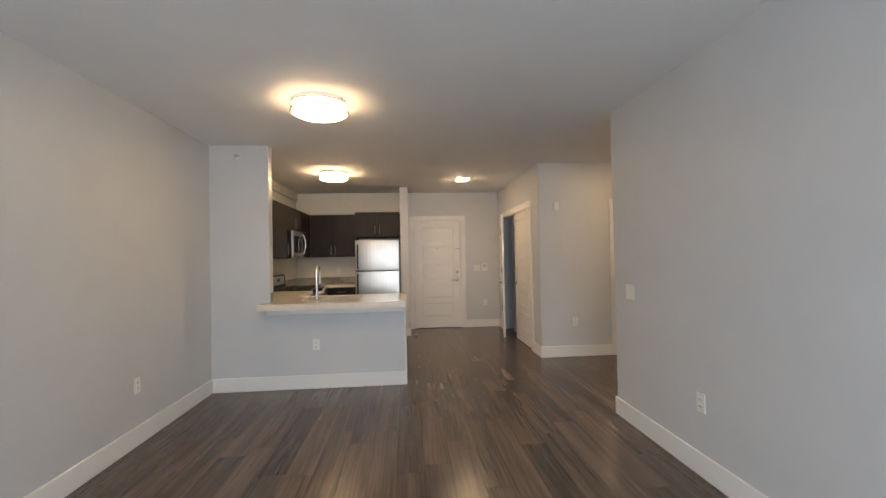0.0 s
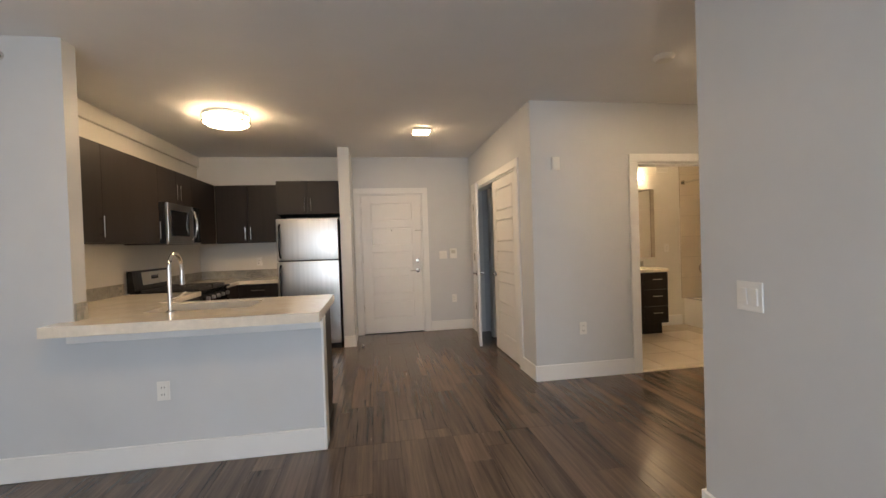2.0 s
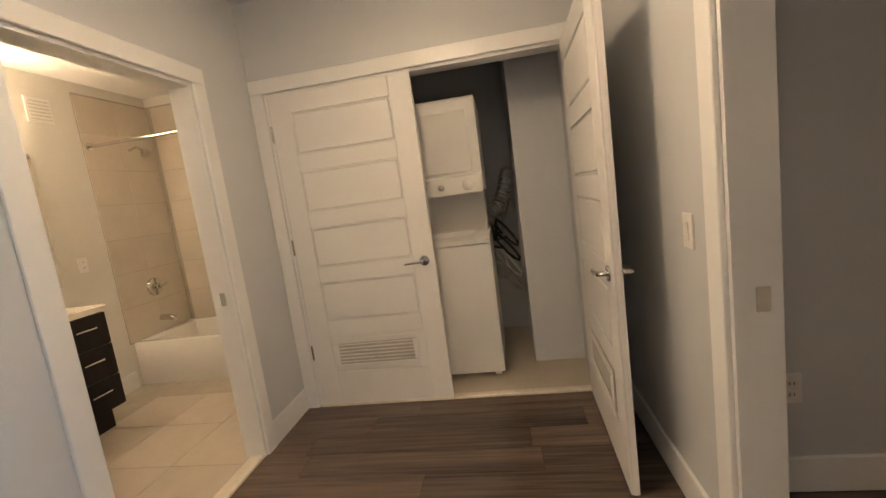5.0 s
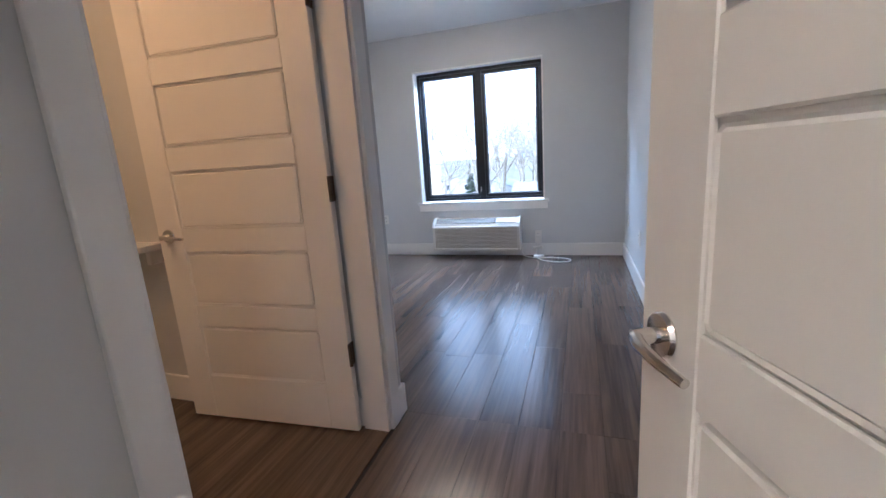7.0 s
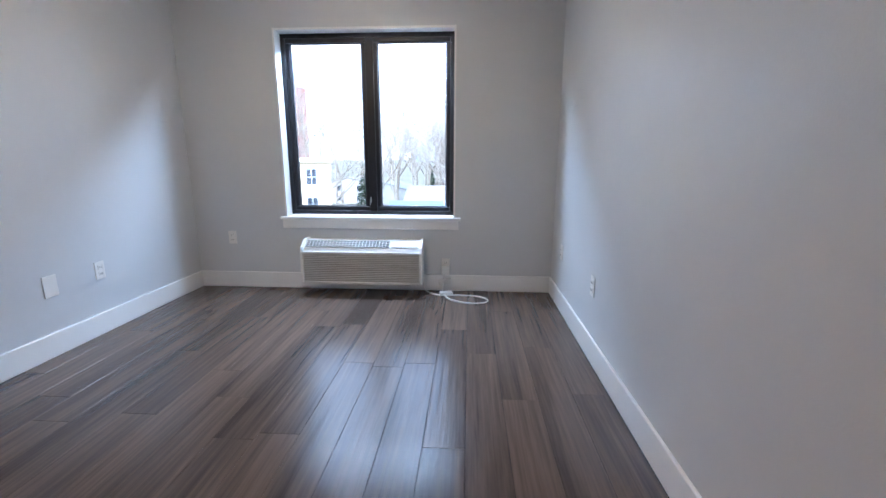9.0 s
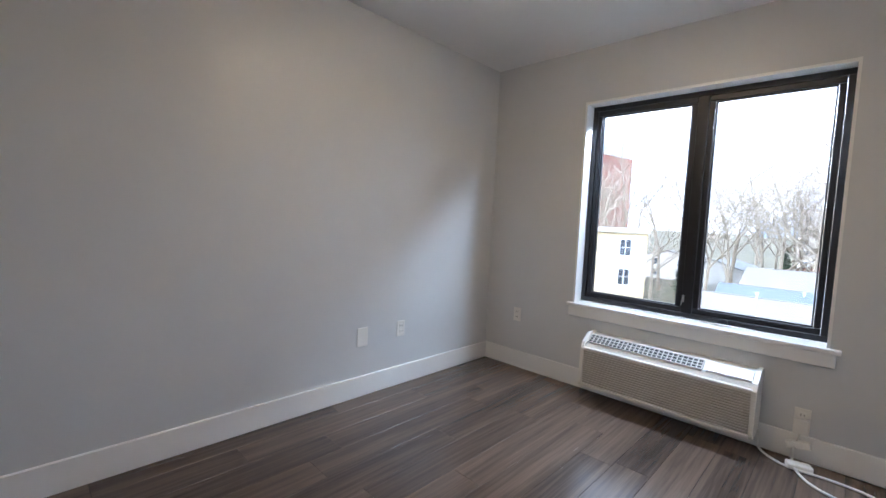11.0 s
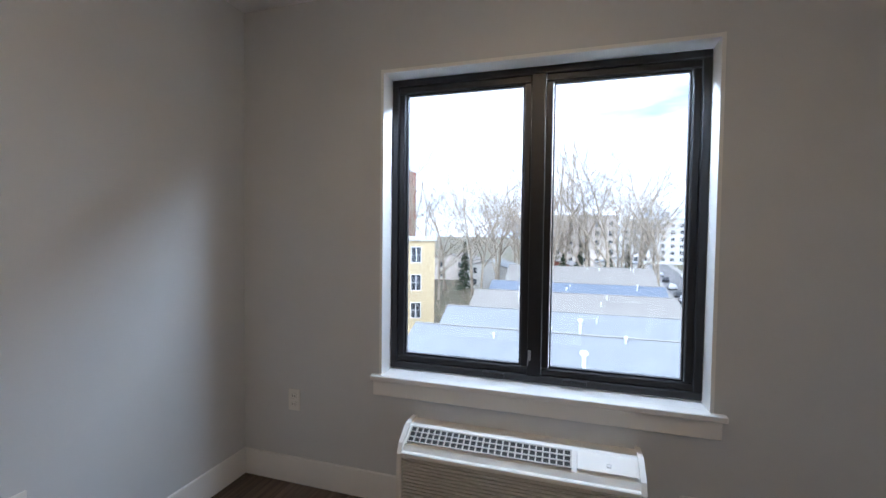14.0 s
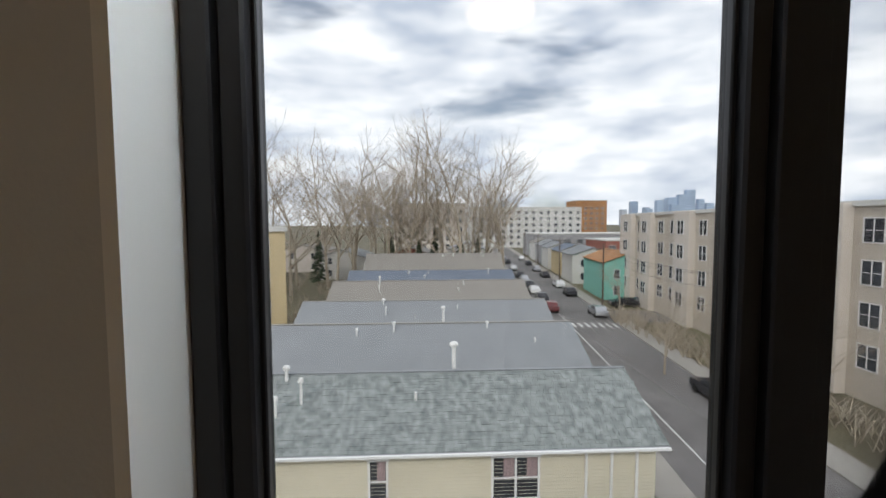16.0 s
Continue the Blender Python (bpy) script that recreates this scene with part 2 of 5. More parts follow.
# ---- mesh building ----
class Build:
    """Collects boxes, tubes and lathed shapes into one mesh."""

    def __init__(self):
        self.bm = bmesh.new()

    def box(self, x0, x1, y0, y1, z0, z1, bevel=0.0, m=None, seg=1):
        r = bmesh.ops.create_cube(self.bm, size=1)
        vs = r["verts"]
        for v in vs:
            v.co = Vector((x0 + (v.co.x + 0.5) * (x1 - x0), y0 + (v.co.y + 0.5) * (y1 - y0), z0 + (v.co.z + 0.5) * (z1 - z0)))
        if m:
            bmesh.ops.transform(self.bm, matrix=m, verts=vs)
        if bevel > 0:
            es = list({e for v in vs for e in v.link_edges})
            bmesh.ops.bevel(self.bm, geom=es, offset=bevel, segments=seg, affect="EDGES", profile=0.6)
        return self

    def tube(self, pts, r, n=8, cap=True):
        rs = r if isinstance(r, (list, tuple)) else [r] * len(pts)
        pts = [Vector(p) for p in pts]
        rings = []
        for i, p in enumerate(pts):
            d = (pts[min(i + 1, len(pts) - 1)] - pts[max(i - 1, 0)]).normalized()
            a = d.cross(Vector((0, 0, 1)) if abs(d.z) < 0.9 else Vector((1, 0, 0))).normalized()
            b = d.cross(a)
            rings.append([self.bm.verts.new(p + (a * math.cos(6.2832 * k / n) + b * math.sin(6.2832 * k / n)) * rs[i]) for k in range(n)])
        for q, w in zip(rings, rings[1:]):
            for k in range(n):
                self.bm.faces.new((q[k], q[(k + 1) % n], w[(k + 1) % n], w[k]))
        if cap:
            self.bm.faces.new(rings[0][::-1])
            self.bm.faces.new(rings[-1])
        return self

    def lathe(self, prof, n=32, m=None):
        """prof: (radius, z) pairs round the z axis."""
        made = []
        rings = []
        for r, z in prof:
            ring = [self.bm.verts.new((r * math.cos(6.2832 * k / n), r * math.sin(6.2832 * k / n), z)) for k in range(n)]
            rings.append(ring)
            made += ring
        for q, w in zip(rings, rings[1:]):
            for k in range(n):
                self.bm.faces.new((q[k], q[(k + 1) % n], w[(k + 1) % n], w[k]))
        self.bm.faces.new(rings[0][::-1])
        self.bm.faces.new(rings[-1])
        if m:
            bmesh.ops.transform(self.bm, matrix=m, verts=made)
        return self

    def prism(self, pts, axis, a, b):
        """A polygon of 2D points pushed along axis from a to b."""
        def at(p, w):
            return {"x": (w, p[0], p[1]), "y": (p[0], w, p[1]), "z": (p[0], p[1], w)}[axis]
        q = [self.bm.verts.new(at(p, a)) for p in pts]
        w = [self.bm.verts.new(at(p, b)) for p in pts]
        n = len(pts)
        for k in range(n):
            self.bm.faces.new((q[k], q[(k + 1) % n], w[(k + 1) % n], w[k]))
        self.bm.faces.new(q[::-1])
        self.bm.faces.new(w)
        return self

    def done(self, name, material, parent=None, smooth=False, label=""):
        bmesh.ops.recalc_face_normals(self.bm, faces=self.bm.faces)
        me = bpy.data.meshes.new(name)
        self.bm.to_mesh(me)
        self.bm.free()
        me.materials.append(material)
        if smooth:
            for f in me.polygons:
                f.use_smooth = True
            me.set_sharp_from_angle(angle=radians(35))
        ob = new(name, me)
        if parent:
            ob.parent = parent
        if label:
            ob["label"] = label
        return ob


def base(name, m, label, category, group="", kind=""):
    e = new(name)
    e.empty_display_size = 0.1
    e.matrix_world = m
    return tagged(e, label, category, group, kind)


def structure(ob, label, category):
    return tagged(ob, label, category, kind="structure")


CEIL = 2.586
BB = 0.145


# ---- walls, floor and ceiling ----
def wall(name, boxes, material=None, label="pale grey painted plaster wall"):
    b = Build()
    for q in boxes:
        b.box(*q)
    return structure(b.done(name, material or M_WALL), label, "wall")


Y_WIN = -0.715
wall("wall_west", [(-1.19, -1.07, -0.95, 9.20, 0, CEIL)])
wall("wall_kitchen_stub", [(-1.07, -0.47, 5.625, 5.745, 0, CEIL)], label="pale grey wall stub beside the breakfast bar")
# the last box is an unseen slab added to block daylight round the entry door
wall("wall_north", [(-1.07, 1.105, 9.065, 9.20, 0, CEIL), (2.012, 2.74, 9.065, 9.20, 0, CEIL), (1.105, 2.012, 9.065, 9.20, 2.05, CEIL), (0.9, 2.3, 9.20, 9.30, 0, CEIL)])
wall("wall_kitchen_fin", [(0.87, 1.01, 8.40, 9.065, 0, CEIL)], label="narrow pale wall between fridge and entry")
wall("wall_hall", [(2.74, 2.86, 6.513, 6.93, 0, CEIL), (2.74, 2.86, 8.78, 9.20, 0, CEIL), (2.74, 2.86, 6.93, 8.78, 2.05, CEIL)])
wall("wall_bath_front", [(2.86, 3.795, 6.513, 6.63, 0, CEIL), (4.655, 5.17, 6.513, 6.63, 0, CEIL), (3.795, 4.655, 6.513, 6.63, 2.015, CEIL)])
wall("wall_laundry", [(5.17, 5.29, 4.34, 4.615, 0, CEIL), (5.17, 5.29, 6.425, 6.63, 0, CEIL), (5.17, 5.29, 4.615, 6.425, 2.045, CEIL)])
wall("wall_between", [(2.755, 3.009, -0.95, 4.51, 0, CEIL)])
wall("wall_bedroom_door", [(3.009, 3.065, 4.34, 4.465, 0, CEIL), (3.885, 5.17, 4.34, 4.465, 0, CEIL), (3.065, 3.885, 4.34, 4.465, 2.05, CEIL)])
wall("wall_vestibule", [(4.29, 4.41, 3.66, 4.34, 0, CEIL), (4.29, 4.41, 2.555, 2.70, 0, CEIL), (4.29, 4.41, 2.70, 3.66, 2.05, CEIL)])
wall("wall_bedroom_north", [(4.41, 6.19, 2.555, 2.69, 0, CEIL)])
wall("wall_bedroom_east", [(6.19, 6.31, -0.95, 4.465, 0, CEIL)])
wall("wall_bedroom_window", [(3.009, 3.857, -0.95, Y_WIN, 0, CEIL), (5.349, 6.19, -0.95, Y_WIN, 0, CEIL), (3.857, 5.349, -0.95, Y_WIN, 0, 0.63),
                             (3.857, 5.349, -0.95, Y_WIN, 2.185, CEIL)])
wall("wall_living_window", [(-1.07, -0.45, -0.95, Y_WIN, 0, CEIL), (2.35, 2.755, -0.95, Y_WIN, 0, CEIL), (-0.45, 2.35, -0.95, Y_WIN, 0, 0.30),
                            (-0.45, 2.35, -0.95, Y_WIN, 2.32, CEIL)])
wall("wall_laundry_back", [(6.45, 6.57, 4.465, 6.63, 0, CEIL), (5.65, 6.45, 4.465, 4.95, 0, CEIL), (5.29, 5.65, 4.465, 4.60, 0, CEIL)],
     label="white painted wall inside the laundry closet")
wall("wall_bath_back", [(2.86, 6.57, 8.36, 8.48, 0, CEIL)], M_KWALL, "cream painted bathroom wall")
wall("wall_bath_side", [(6.45, 6.57, 6.63, 8.36, 0, CEIL)], M_KWALL, "cream painted bathroom wall")
wall("wall_bath_south", [(5.29, 6.45, 6.513, 6.63, 0, CEIL)], M_KWALL, "cream painted bathroom wall")
wall("wall_closet", [(3.55, 3.67, 6.63, 8.36, 0, CEIL), (2.86, 3.55, 8.78, 8.90, 0, CEIL)], label="painted wall inside the coat closet")
wall("wall_closet_back", [(3.55, 3.67, 8.48, 8.78, 0, CEIL)], label="painted wall inside the coat closet")
structure(Build().box(-1.19, 6.57, -0.95, 9.20, CEIL, CEIL + 0.12).done("ceiling", M_CEIL), "flat white painted ceiling", "ceiling")
# cornice over the kitchen cabinets
structure(Build().box(-1.07, -1.03, 5.745, 9.065, 2.44, CEIL, 0.006).done("trim_kitchen_cornice", M_KWALL), "cream painted cornice band", "trim")
structure(Build().box(-1.066, -1.062, 5.75, 9.06, 0.9, 2.44).box(-1.06, 0.868, 9.058, 9.062, 0.9, CEIL).done("wall_kitchen_lining", M_KWALL),
          "warm cream painted kitchen wall lining", "wall")

floor = structure(Build().box(-1.19, 6.57, -0.95, 9.20, -0.30, -0.006).done("floor", M_SUB), "dark brown wood-look vinyl plank floor", "floor")
bath_floor = structure(Build().box(3.67, 6.45, 6.575, 8.36, -0.006, -0.001).done("floor_bathroom", M_GROUT), "beige porcelain tile bathroom floor", "floor")
laundry_floor = structure(Build().box(5.205, 6.45, 4.60, 6.513, -0.006, 0.004).done("floor_laundry", M_TILE), "pale sheet floor in the laundry closet", "floor")
structure(Build().box(3.80, 4.65, 6.515, 6.60, -0.005, 0.012, 0.004).done("trim_bath_threshold", M_STONE), "pale stone door threshold", "trim")
structure(Build().box(5.165, 5.215, 4.62, 6.42, -0.005, 0.014, 0.004).done("trim_laundry_threshold", M_STONE), "pale stone closet threshold", "trim")


def baseboard(x0, x1, y0, y1):
    b = Build()
    b.box(x0, x1, y0, y1, 0.0, BB, 0.004)
    return structure(b.done("baseboard", M_TRIM), "tall flat white painted baseboard", "baseboard")


T = 0.016
for q in ((-1.07, -1.07 + T, Y_WIN, 2.55), (-1.07, -1.07 + T, 2.553, 5.625), (-1.07 + T, 0.945, 5.625 - T, 5.625), (0.942, 0.958, 5.61, 5.745),
          (1.01, 1.01 + T, 8.40, 9.065), (0.87, 1.026, 8.40 - T, 8.40), (2.10, 2.74, 9.065 - T, 9.065), (2.74 - T, 2.74, 6.513 - T, 6.845),
          (2.74 - T, 2.74, 8.87, 9.049), (2.74, 3.712, 6.513 - T, 6.513), (4.738, 5.17 - T, 6.513 - T, 6.513), (5.17 - T, 5.17, 6.497, 6.513),
          (2.755 - T, 2.755, Y_WIN, 4.51), (2.739, 2.975, 4.51, 4.51 + T), (3.975, 5.08, 4.465, 4.465 + T),
          (3.009, 3.009 + T, Y_WIN, 4.33), (3.025, 6.19 - T, Y_WIN, Y_WIN + T), (6.19 - T, 6.19, Y_WIN, 2.555), (4.29, 6.174, 2.555 - T, 2.555),
          (4.29 - T, 4.29, 2.555 - T, 2.615), (4.29 - T, 4.29, 3.745, 4.324), (3.97, 4.284, 4.34 - T, 4.34), (4.41, 6.19, 2.69, 2.69 + T),
          (-1.054, 2.739, Y_WIN, Y_WIN + T), (4.42 - 0.75, 5.715, 8.36 - T, 8.36), (3.55 - T, 3.55, 6.63, 8.36)):
    baseboard(*q)


def casing(plane, at, a0, a1, top, w, side, depth, name="trim_door_casing"):
    """White casing round an opening; plane is the axis that the wall's face is square to, side the way the face looks."""
    b = Build()
    lo, hi = sorted((at, at + side * 0.018))
    for u0, u1, z0, z1 in ((a0 - w, a0, 0, top), (a1, a1 + w, 0, top), (a0 - w, a1 + w, top, top + w)):
        if plane == "x":
            b.box(lo, hi, u0, u1, z0, z1, 0.003)
        else:
            b.box(u0, u1, lo, hi, z0, z1, 0.003)
    # the jamb lining inside the opening
    back = at - side * depth
    l2, h2 = sorted((at, back))
    for u0, u1, z0, z1 in ((a0 - 0.001, a0 + 0.018, 0, top), (a1 - 0.018, a1 + 0.001, 0, top), (a0 + 0.018, a1 - 0.018, top - 0.018, top + 0.001)):
        if plane == "x":
            b.box(l2, h2, u0, u1, z0, z1)
        else:
            b.box(u0, u1, l2, h2, z0, z1)
    return structure(b.done(name, M_TRIM), "flat white painted door casing", "trim")


casing("y", 9.065, 1.105, 2.012, 2.05, 0.085, -1, 0.135)
casing("x", 2.74, 6.93, 8.78, 2.05, 0.085, -1, 0.12)
casing("y", 6.513, 3.795, 4.655, 2.015, 0.082, -1, 0.117)
casing("x", 5.17, 4.615, 6.425, 2.045, 0.085, -1, 0.12)
casing("y", 4.465, 3.065, 3.885, 2.05, 0.085, 1, 0.125)
casing("x", 4.29, 2.70, 3.66, 2.05, 0.085, -1, 0.12)


# ---- doors ----
def lever(parent, x, z, face, away, name="handle"):
    """A lever handle on one face of a leaf: face is +1 or -1 in y, away the way its grip points in x."""
    b = Build()
    y = face * 0.018
    b.lathe([(0.0, 0), (0.030, 0), (0.033, 0.004), (0.030, 0.010), (0.012, 0.012), (0.011, 0.046), (0.0, 0.046)], 20,
            Matrix.Translation((x, y, z)) @ pose(0, 0, 0, -90 * face, 0, 0))
    b.tube([(x, y + face * 0.042, z), (x + away * 0.03, y + face * 0.05, z), (x + away * 0.075, y + face * 0.05, z - 0.002),
            (x + away * 0.118, y + face * 0.044, z - 0.006)], [0.010, 0.0095, 0.008, 0.0065], 10)
    return b.done(name, M_CHROME, parent, True, "satin nickel lever handle")


def door(name, m, w, label, h=2.03, louvre=False, hand=1, levers=(1, -1), panels=5, category="door", hinges=True, dark=False):
    """A leaf that hinges at the origin and runs along +x; y is across its thickness."""
    e = base(name, m, label, category)
    b = Build()
    t = 0.0175
    z0, z1 = 0.010, h
    b.box(0.002, w - 0.002, -t + 0.010, t - 0.010, z0, z1)
    st, foot, rail = 0.135, 0.222, 0.105
    ph = (h - z0 - foot - 0.118 - rail * (panels - 1)) / panels
    for s in (1, -1):
        ya, yb = sorted((s * (t - 0.0105), s * t))
        b.box(0.002, st, ya, yb, z0, z1, 0.003)
        b.box(w - st, w - 0.002, ya, yb, z0, z1, 0.003)
        z = z0
        b.box(st, w - st, ya, yb, z, z + foot, 0.003)
        z += foot
        for k in range(panels):
            if not (louvre and k == 0):
                yc, yd = sorted((s * (t - 0.0105), s * (t - 0.001)))
                b.box(st + 0.007, w - st - 0.007, yc, yd, z + 0.007, z + ph - 0.007, 0.009)
            z += ph
            top = z1 if k == panels - 1 else z + rail
            b.box(st, w - st, ya, yb, z, top, 0.003)
            z = top
    b.done("leaf", M_DOOR, e)
    if louvre:
        g = Build()
        gx0, gx1, gz0, gz1 = st + 0.012, w - st - 0.045, z0 + foot + 0.020, z0 + foot + ph - 0.020
        for s in (1, -1):
            ya, yb = sorted((s * (t - 0.004), s * (t + 0.006)))
            fw = 0.036
            for q in ((gx0, gx1, gz0, gz0 + fw), (gx0, gx1, gz1 - fw, gz1), (gx0, gx0 + fw, gz0 + fw, gz1 - fw), (gx1 - fw, gx1, gz0 + fw, gz1 - fw)):
                g.box(q[0], q[1], ya, yb, q[2], q[3], 0.005)
        g.done("grille_frame", M_DOOR, e)
        # grey sheet standing in for the shade in the gaps between slats
        Build().box(gx0 + 0.01, gx1 - 0.01, -0.0085, 0.0085, gz0 + 0.01, gz1 - 0.01).done("grille_gap_shade", M_ACG, e)
        n = 6
        for k in range(n):
            zc = gz0 + 0.048 + (gz1 - gz0 - 0.096) * k / (n - 1)
            Build().box(gx0 + 0.03, gx1 - 0.03, -0.011, 0.011, -0.003, 0.003, 0, Matrix.Translation((0, hand * 0.0135, zc)) @ pose(0, 0, 0, 32 * hand, 0, 0)).done("slat", M_DOOR, e)
    for s in levers:
        lever(e, w - 0.065, 0.915, s, -1)
    if hinges:
        for k, z in enumerate((0.38, 1.09, 1.80)):
            b = Build()
            b.tube([(-0.004, hand * 0.020, z - 0.05), (-0.004, hand * 0.020, z + 0.05)], 0.008, 8)
            b.box(-0.003, 0.0015, -0.016, 0.018, z - 0.05, z + 0.05)
            b.done("hinge", M_BRASS if dark else M_CHROME, e)
    return e


entry = door("door_entry", pose(1.124, 9.095, 0, 0, 0, 0), 0.868, "closed white five-panel entry door", levers=(-1,), hand=-1)
b = Build()
b.lathe([(0, 0), (0.027, 0), (0.030, 0.005), (0.024, 0.012), (0, 0.013)], 20, Matrix.Translation((0.803, -0.0175, 1.06)) @ pose(0, 0, 0, 90))
b.box(0.799, 0.807, -0.044, -0.030, 1.045, 1.075, 0.002)
b.done("deadbolt", M_CHROME, entry, True, "round satin nickel deadbolt")
Build().lathe([(0, 0), (0.010, 0), (0.012, 0.004), (0.006, 0.006), (0, 0.006)], 14, Matrix.Translation((0.43, -0.0175, 1.52)) @ pose(0, 0, 0, 90)).done("peephole", M_CHROME, entry, True)
Build().box(0.775, 0.87, -0.034, -0.0175, 1.50, 1.516, 0.003).done("door_guard", M_STEEL, entry)

door("door_closet", pose(2.765, 6.955, 0, 0, 0, 90), 0.885, "closed white panelled coat closet door", levers=(1,), hand=1)
door("door_closet", pose(2.745, 8.755, 0, 0, 0, -90 - 12.0), 0.885, "white panelled coat closet door standing ajar", levers=(-1, 1), hand=-1)
door("door_laundry", pose(5.185, 6.405, 0, 0, 0, -90), 0.898, "closed white laundry door with a vent grille", louvre=True, levers=(-1,), hand=-1)
door("door_laundry", pose(5.160, 4.640, 0, 0, 0, 180 - 1.5), 0.898, "white panelled laundry door standing wide open", louvre=True, levers=(1, -1), hand=1)
door("door_bedroom", pose(3.092, 4.305, 0, 0, 0, -90 + 20), 0.815, "white panelled bedroom door open against the wall", levers=(1, -1), hand=-1)
door("door_ensuite", pose(4.418, 2.74, 0, 0, 0, 3), 0.90, "white panelled bathroom door standing open", levers=(1, -1), hand=1, dark=True)
# strike plates
for q in ((3.8655, 3.8675, 4.372, 4.40), ):
    structure(Build().box(q[0], q[1] + 0.001, q[2], q[3] + 0.008, 0.875, 0.945, 0.0005).done("trim_strike_plate", M_CHROME), "small dark metal strike plate", "trim")
structure(Build().box(4.634, 4.637, 6.555, 6.585, 0.875, 0.945, 0.0005).done("trim_strike_plate", M_CHROME), "small dark metal strike plate", "trim")


# ---- wall plates ----
def plate(name, m, kind, label, w=0.072, h=0.117, group=""):
    """A wall plate in the xz plane that looks along -y."""
    e = base(name, m, label, {"outlet": "outlet", "switch": "switch"}.get(kind, "wall plate"), group)
    Build().box(-w / 2, w / 2, -0.007, 0, -h / 2, h / 2, 0.003, None, 2).done("cover", M_PLAST, e)
    if kind == "outlet":
        for z in (0.022, -0.022):
            Build().box(-0.017, 0.017, -0.0095, -0.006, z - 0.015, z + 0.015, 0.004, None, 2).done("socket", M_PLAST, e)
            Build().box(-0.009, -0.006, -0.0102, -0.009, z - 0.006, z + 0.006).box(0.006, 0.009, -0.0102, -0.009, z - 0.006, z + 0.006).done("slot", M_SLOT, e)
    elif kind == "switch":
        n = max(1, round(w / 0.058) - 0) if w > 0.1 else 1
        for k in range(n):
            x = (k - (n - 1) / 2) * 0.046
            Build().box(x - 0.016, x + 0.016, -0.012, -0.006, -0.033, 0.033, 0.002, pose(0, 0, 0, 3)).done("rocker", M_PLAST, e)
    return e


FACE_S, FACE_E, FACE_W, FACE_N = 0, 90, -90, 180
OUT = "white double wall outlet"
plate("wall_outlet", pose(-1.070, 4.41, 0.447, 0, 0, FACE_E), "outlet", OUT, group="wall outlets")
plate("wall_outlet", pose(0.0, 5.625, 0.464, 0, 0, FACE_S), "outlet", OUT, group="wall outlets")
plate("wall_outlet", pose(2.755, 3.47, 0.45, 0, 0, FACE_W), "outlet", OUT, group="wall outlets")
plate("wall_switch", pose(2.755, 4.26, 1.06, 0, 0, FACE_W), "switch", "white double rocker wall switch", 0.116)
plate("wall_outlet", pose(3.207, 6.513, 0.465, 0, 0, FACE_S), "outlet", OUT, group="wall outlets")
plate("wall_outlet", pose(2.462, 9.065, 0.47, 0, 0, FACE_S), "outlet", OUT, group="wall outlets")
plate("wall_switch", pose(2.311, 9.065, 1.13, 0, 0, FACE_S), "switch", "white double rocker wall switch", 0.116)
plate("wall_switch", pose(4.12, 4.465, 1.08, 0, 0, FACE_N), "switch", "white rocker wall switch")
plate("wall_outlet", pose(6.190, 0.334, 0.426, 0, 0, FACE_W), "outlet", OUT, group="wall outlets")
plate("blank_wall_plate", pose(6.190, 0.677, 0.418, 0, 0, FACE_W), "blank", "plain white blank wall plate", 0.085, 0.13)
plate("wall_outlet", pose(5.858, Y_WIN, 0.46, 0, 0, FACE_N), "outlet", OUT, group="wall outlets")
plate("wall_outlet", pose(3.009, 0.51, 0.434, 0, 0, FACE_E), "outlet", OUT, group="wall outlets")
plate("wall_outlet", pose(3.009, 2.417, 0.435, 0, 0, FACE_E), "outlet", OUT, group="wall outlets")
plate("wall_outlet", pose(3.009, -0.335, 0.447, 0, 0, FACE_E), "outlet", OUT, group="wall outlets")
plate("wall_outlet", pose(4.29, 4.08, 0.42, 0, 0, FACE_W), "outlet", OUT, group="wall outlets")
plate("wall_outlet", pose(-0.30, 9.056, 1.13, 0, 0, FACE_S), "outlet", OUT, group="wall outlets")
plate("wall_outlet", pose(5.49, 8.36, 1.13, 0, 0, FACE_S), "outlet", OUT, group="wall outlets")

e = base("intercom", pose(2.461, 9.065, 1.145), "small white wall intercom box", "intercom")
Build().box(-0.055, 0.055, -0.030, 0, -0.075, 0.075, 0.008, None, 2).done("body", M_PLAST, e)
Build().box(-0.03, 0.03, -0.032, -0.029, 0.0, 0.05, 0.002).done("speaker", M_ACG, e)
e = base("door_chime", pose(2.973, 6.513, 2.005), "white plastic chime box high on the wall", "chime")
Build().box(-0.036, 0.036, -0.032, 0, -0.06, 0.06, 0.008, None, 2).done("cover", M_PLAST, e)
e = base("panel_door", pose(1.010, 8.72, 1.15, 0, 0, FACE_E), "grey metal electrical panel set in the wall", "electrical panel")
Build().box(-0.17, 0.17, -0.010, 0, -0.42, 0.42, 0.003).done("frame", M_WALL, e)
Build().box(-0.145, 0.145, -0.015, -0.009, -0.39, 0.39, 0.003).done("door", M_WALL, e)
e = base("smoke_detector", pose(3.38, 5.54, CEIL, 180), "white round ceiling smoke detector", "smoke detector")
Build().lathe([(0.0, 0), (0.07, 0), (0.072, 0.012), (0.055, 0.034), (0.0, 0.038)], 28).done("cover", M_PLAST, e, True)
e = base("sprinkler_head", pose(-0.79, 5.625, 2.47, 90), "small wall sprinkler head", "sprinkler")
Build().lathe([(0, 0), (0.028, 0), (0.026, 0.006), (0.009, 0.010), (0.009, 0.03), (0.016, 0.034), (0.016, 0.038), (0, 0.038)], 16).done("head", M_CHROME, e, True)
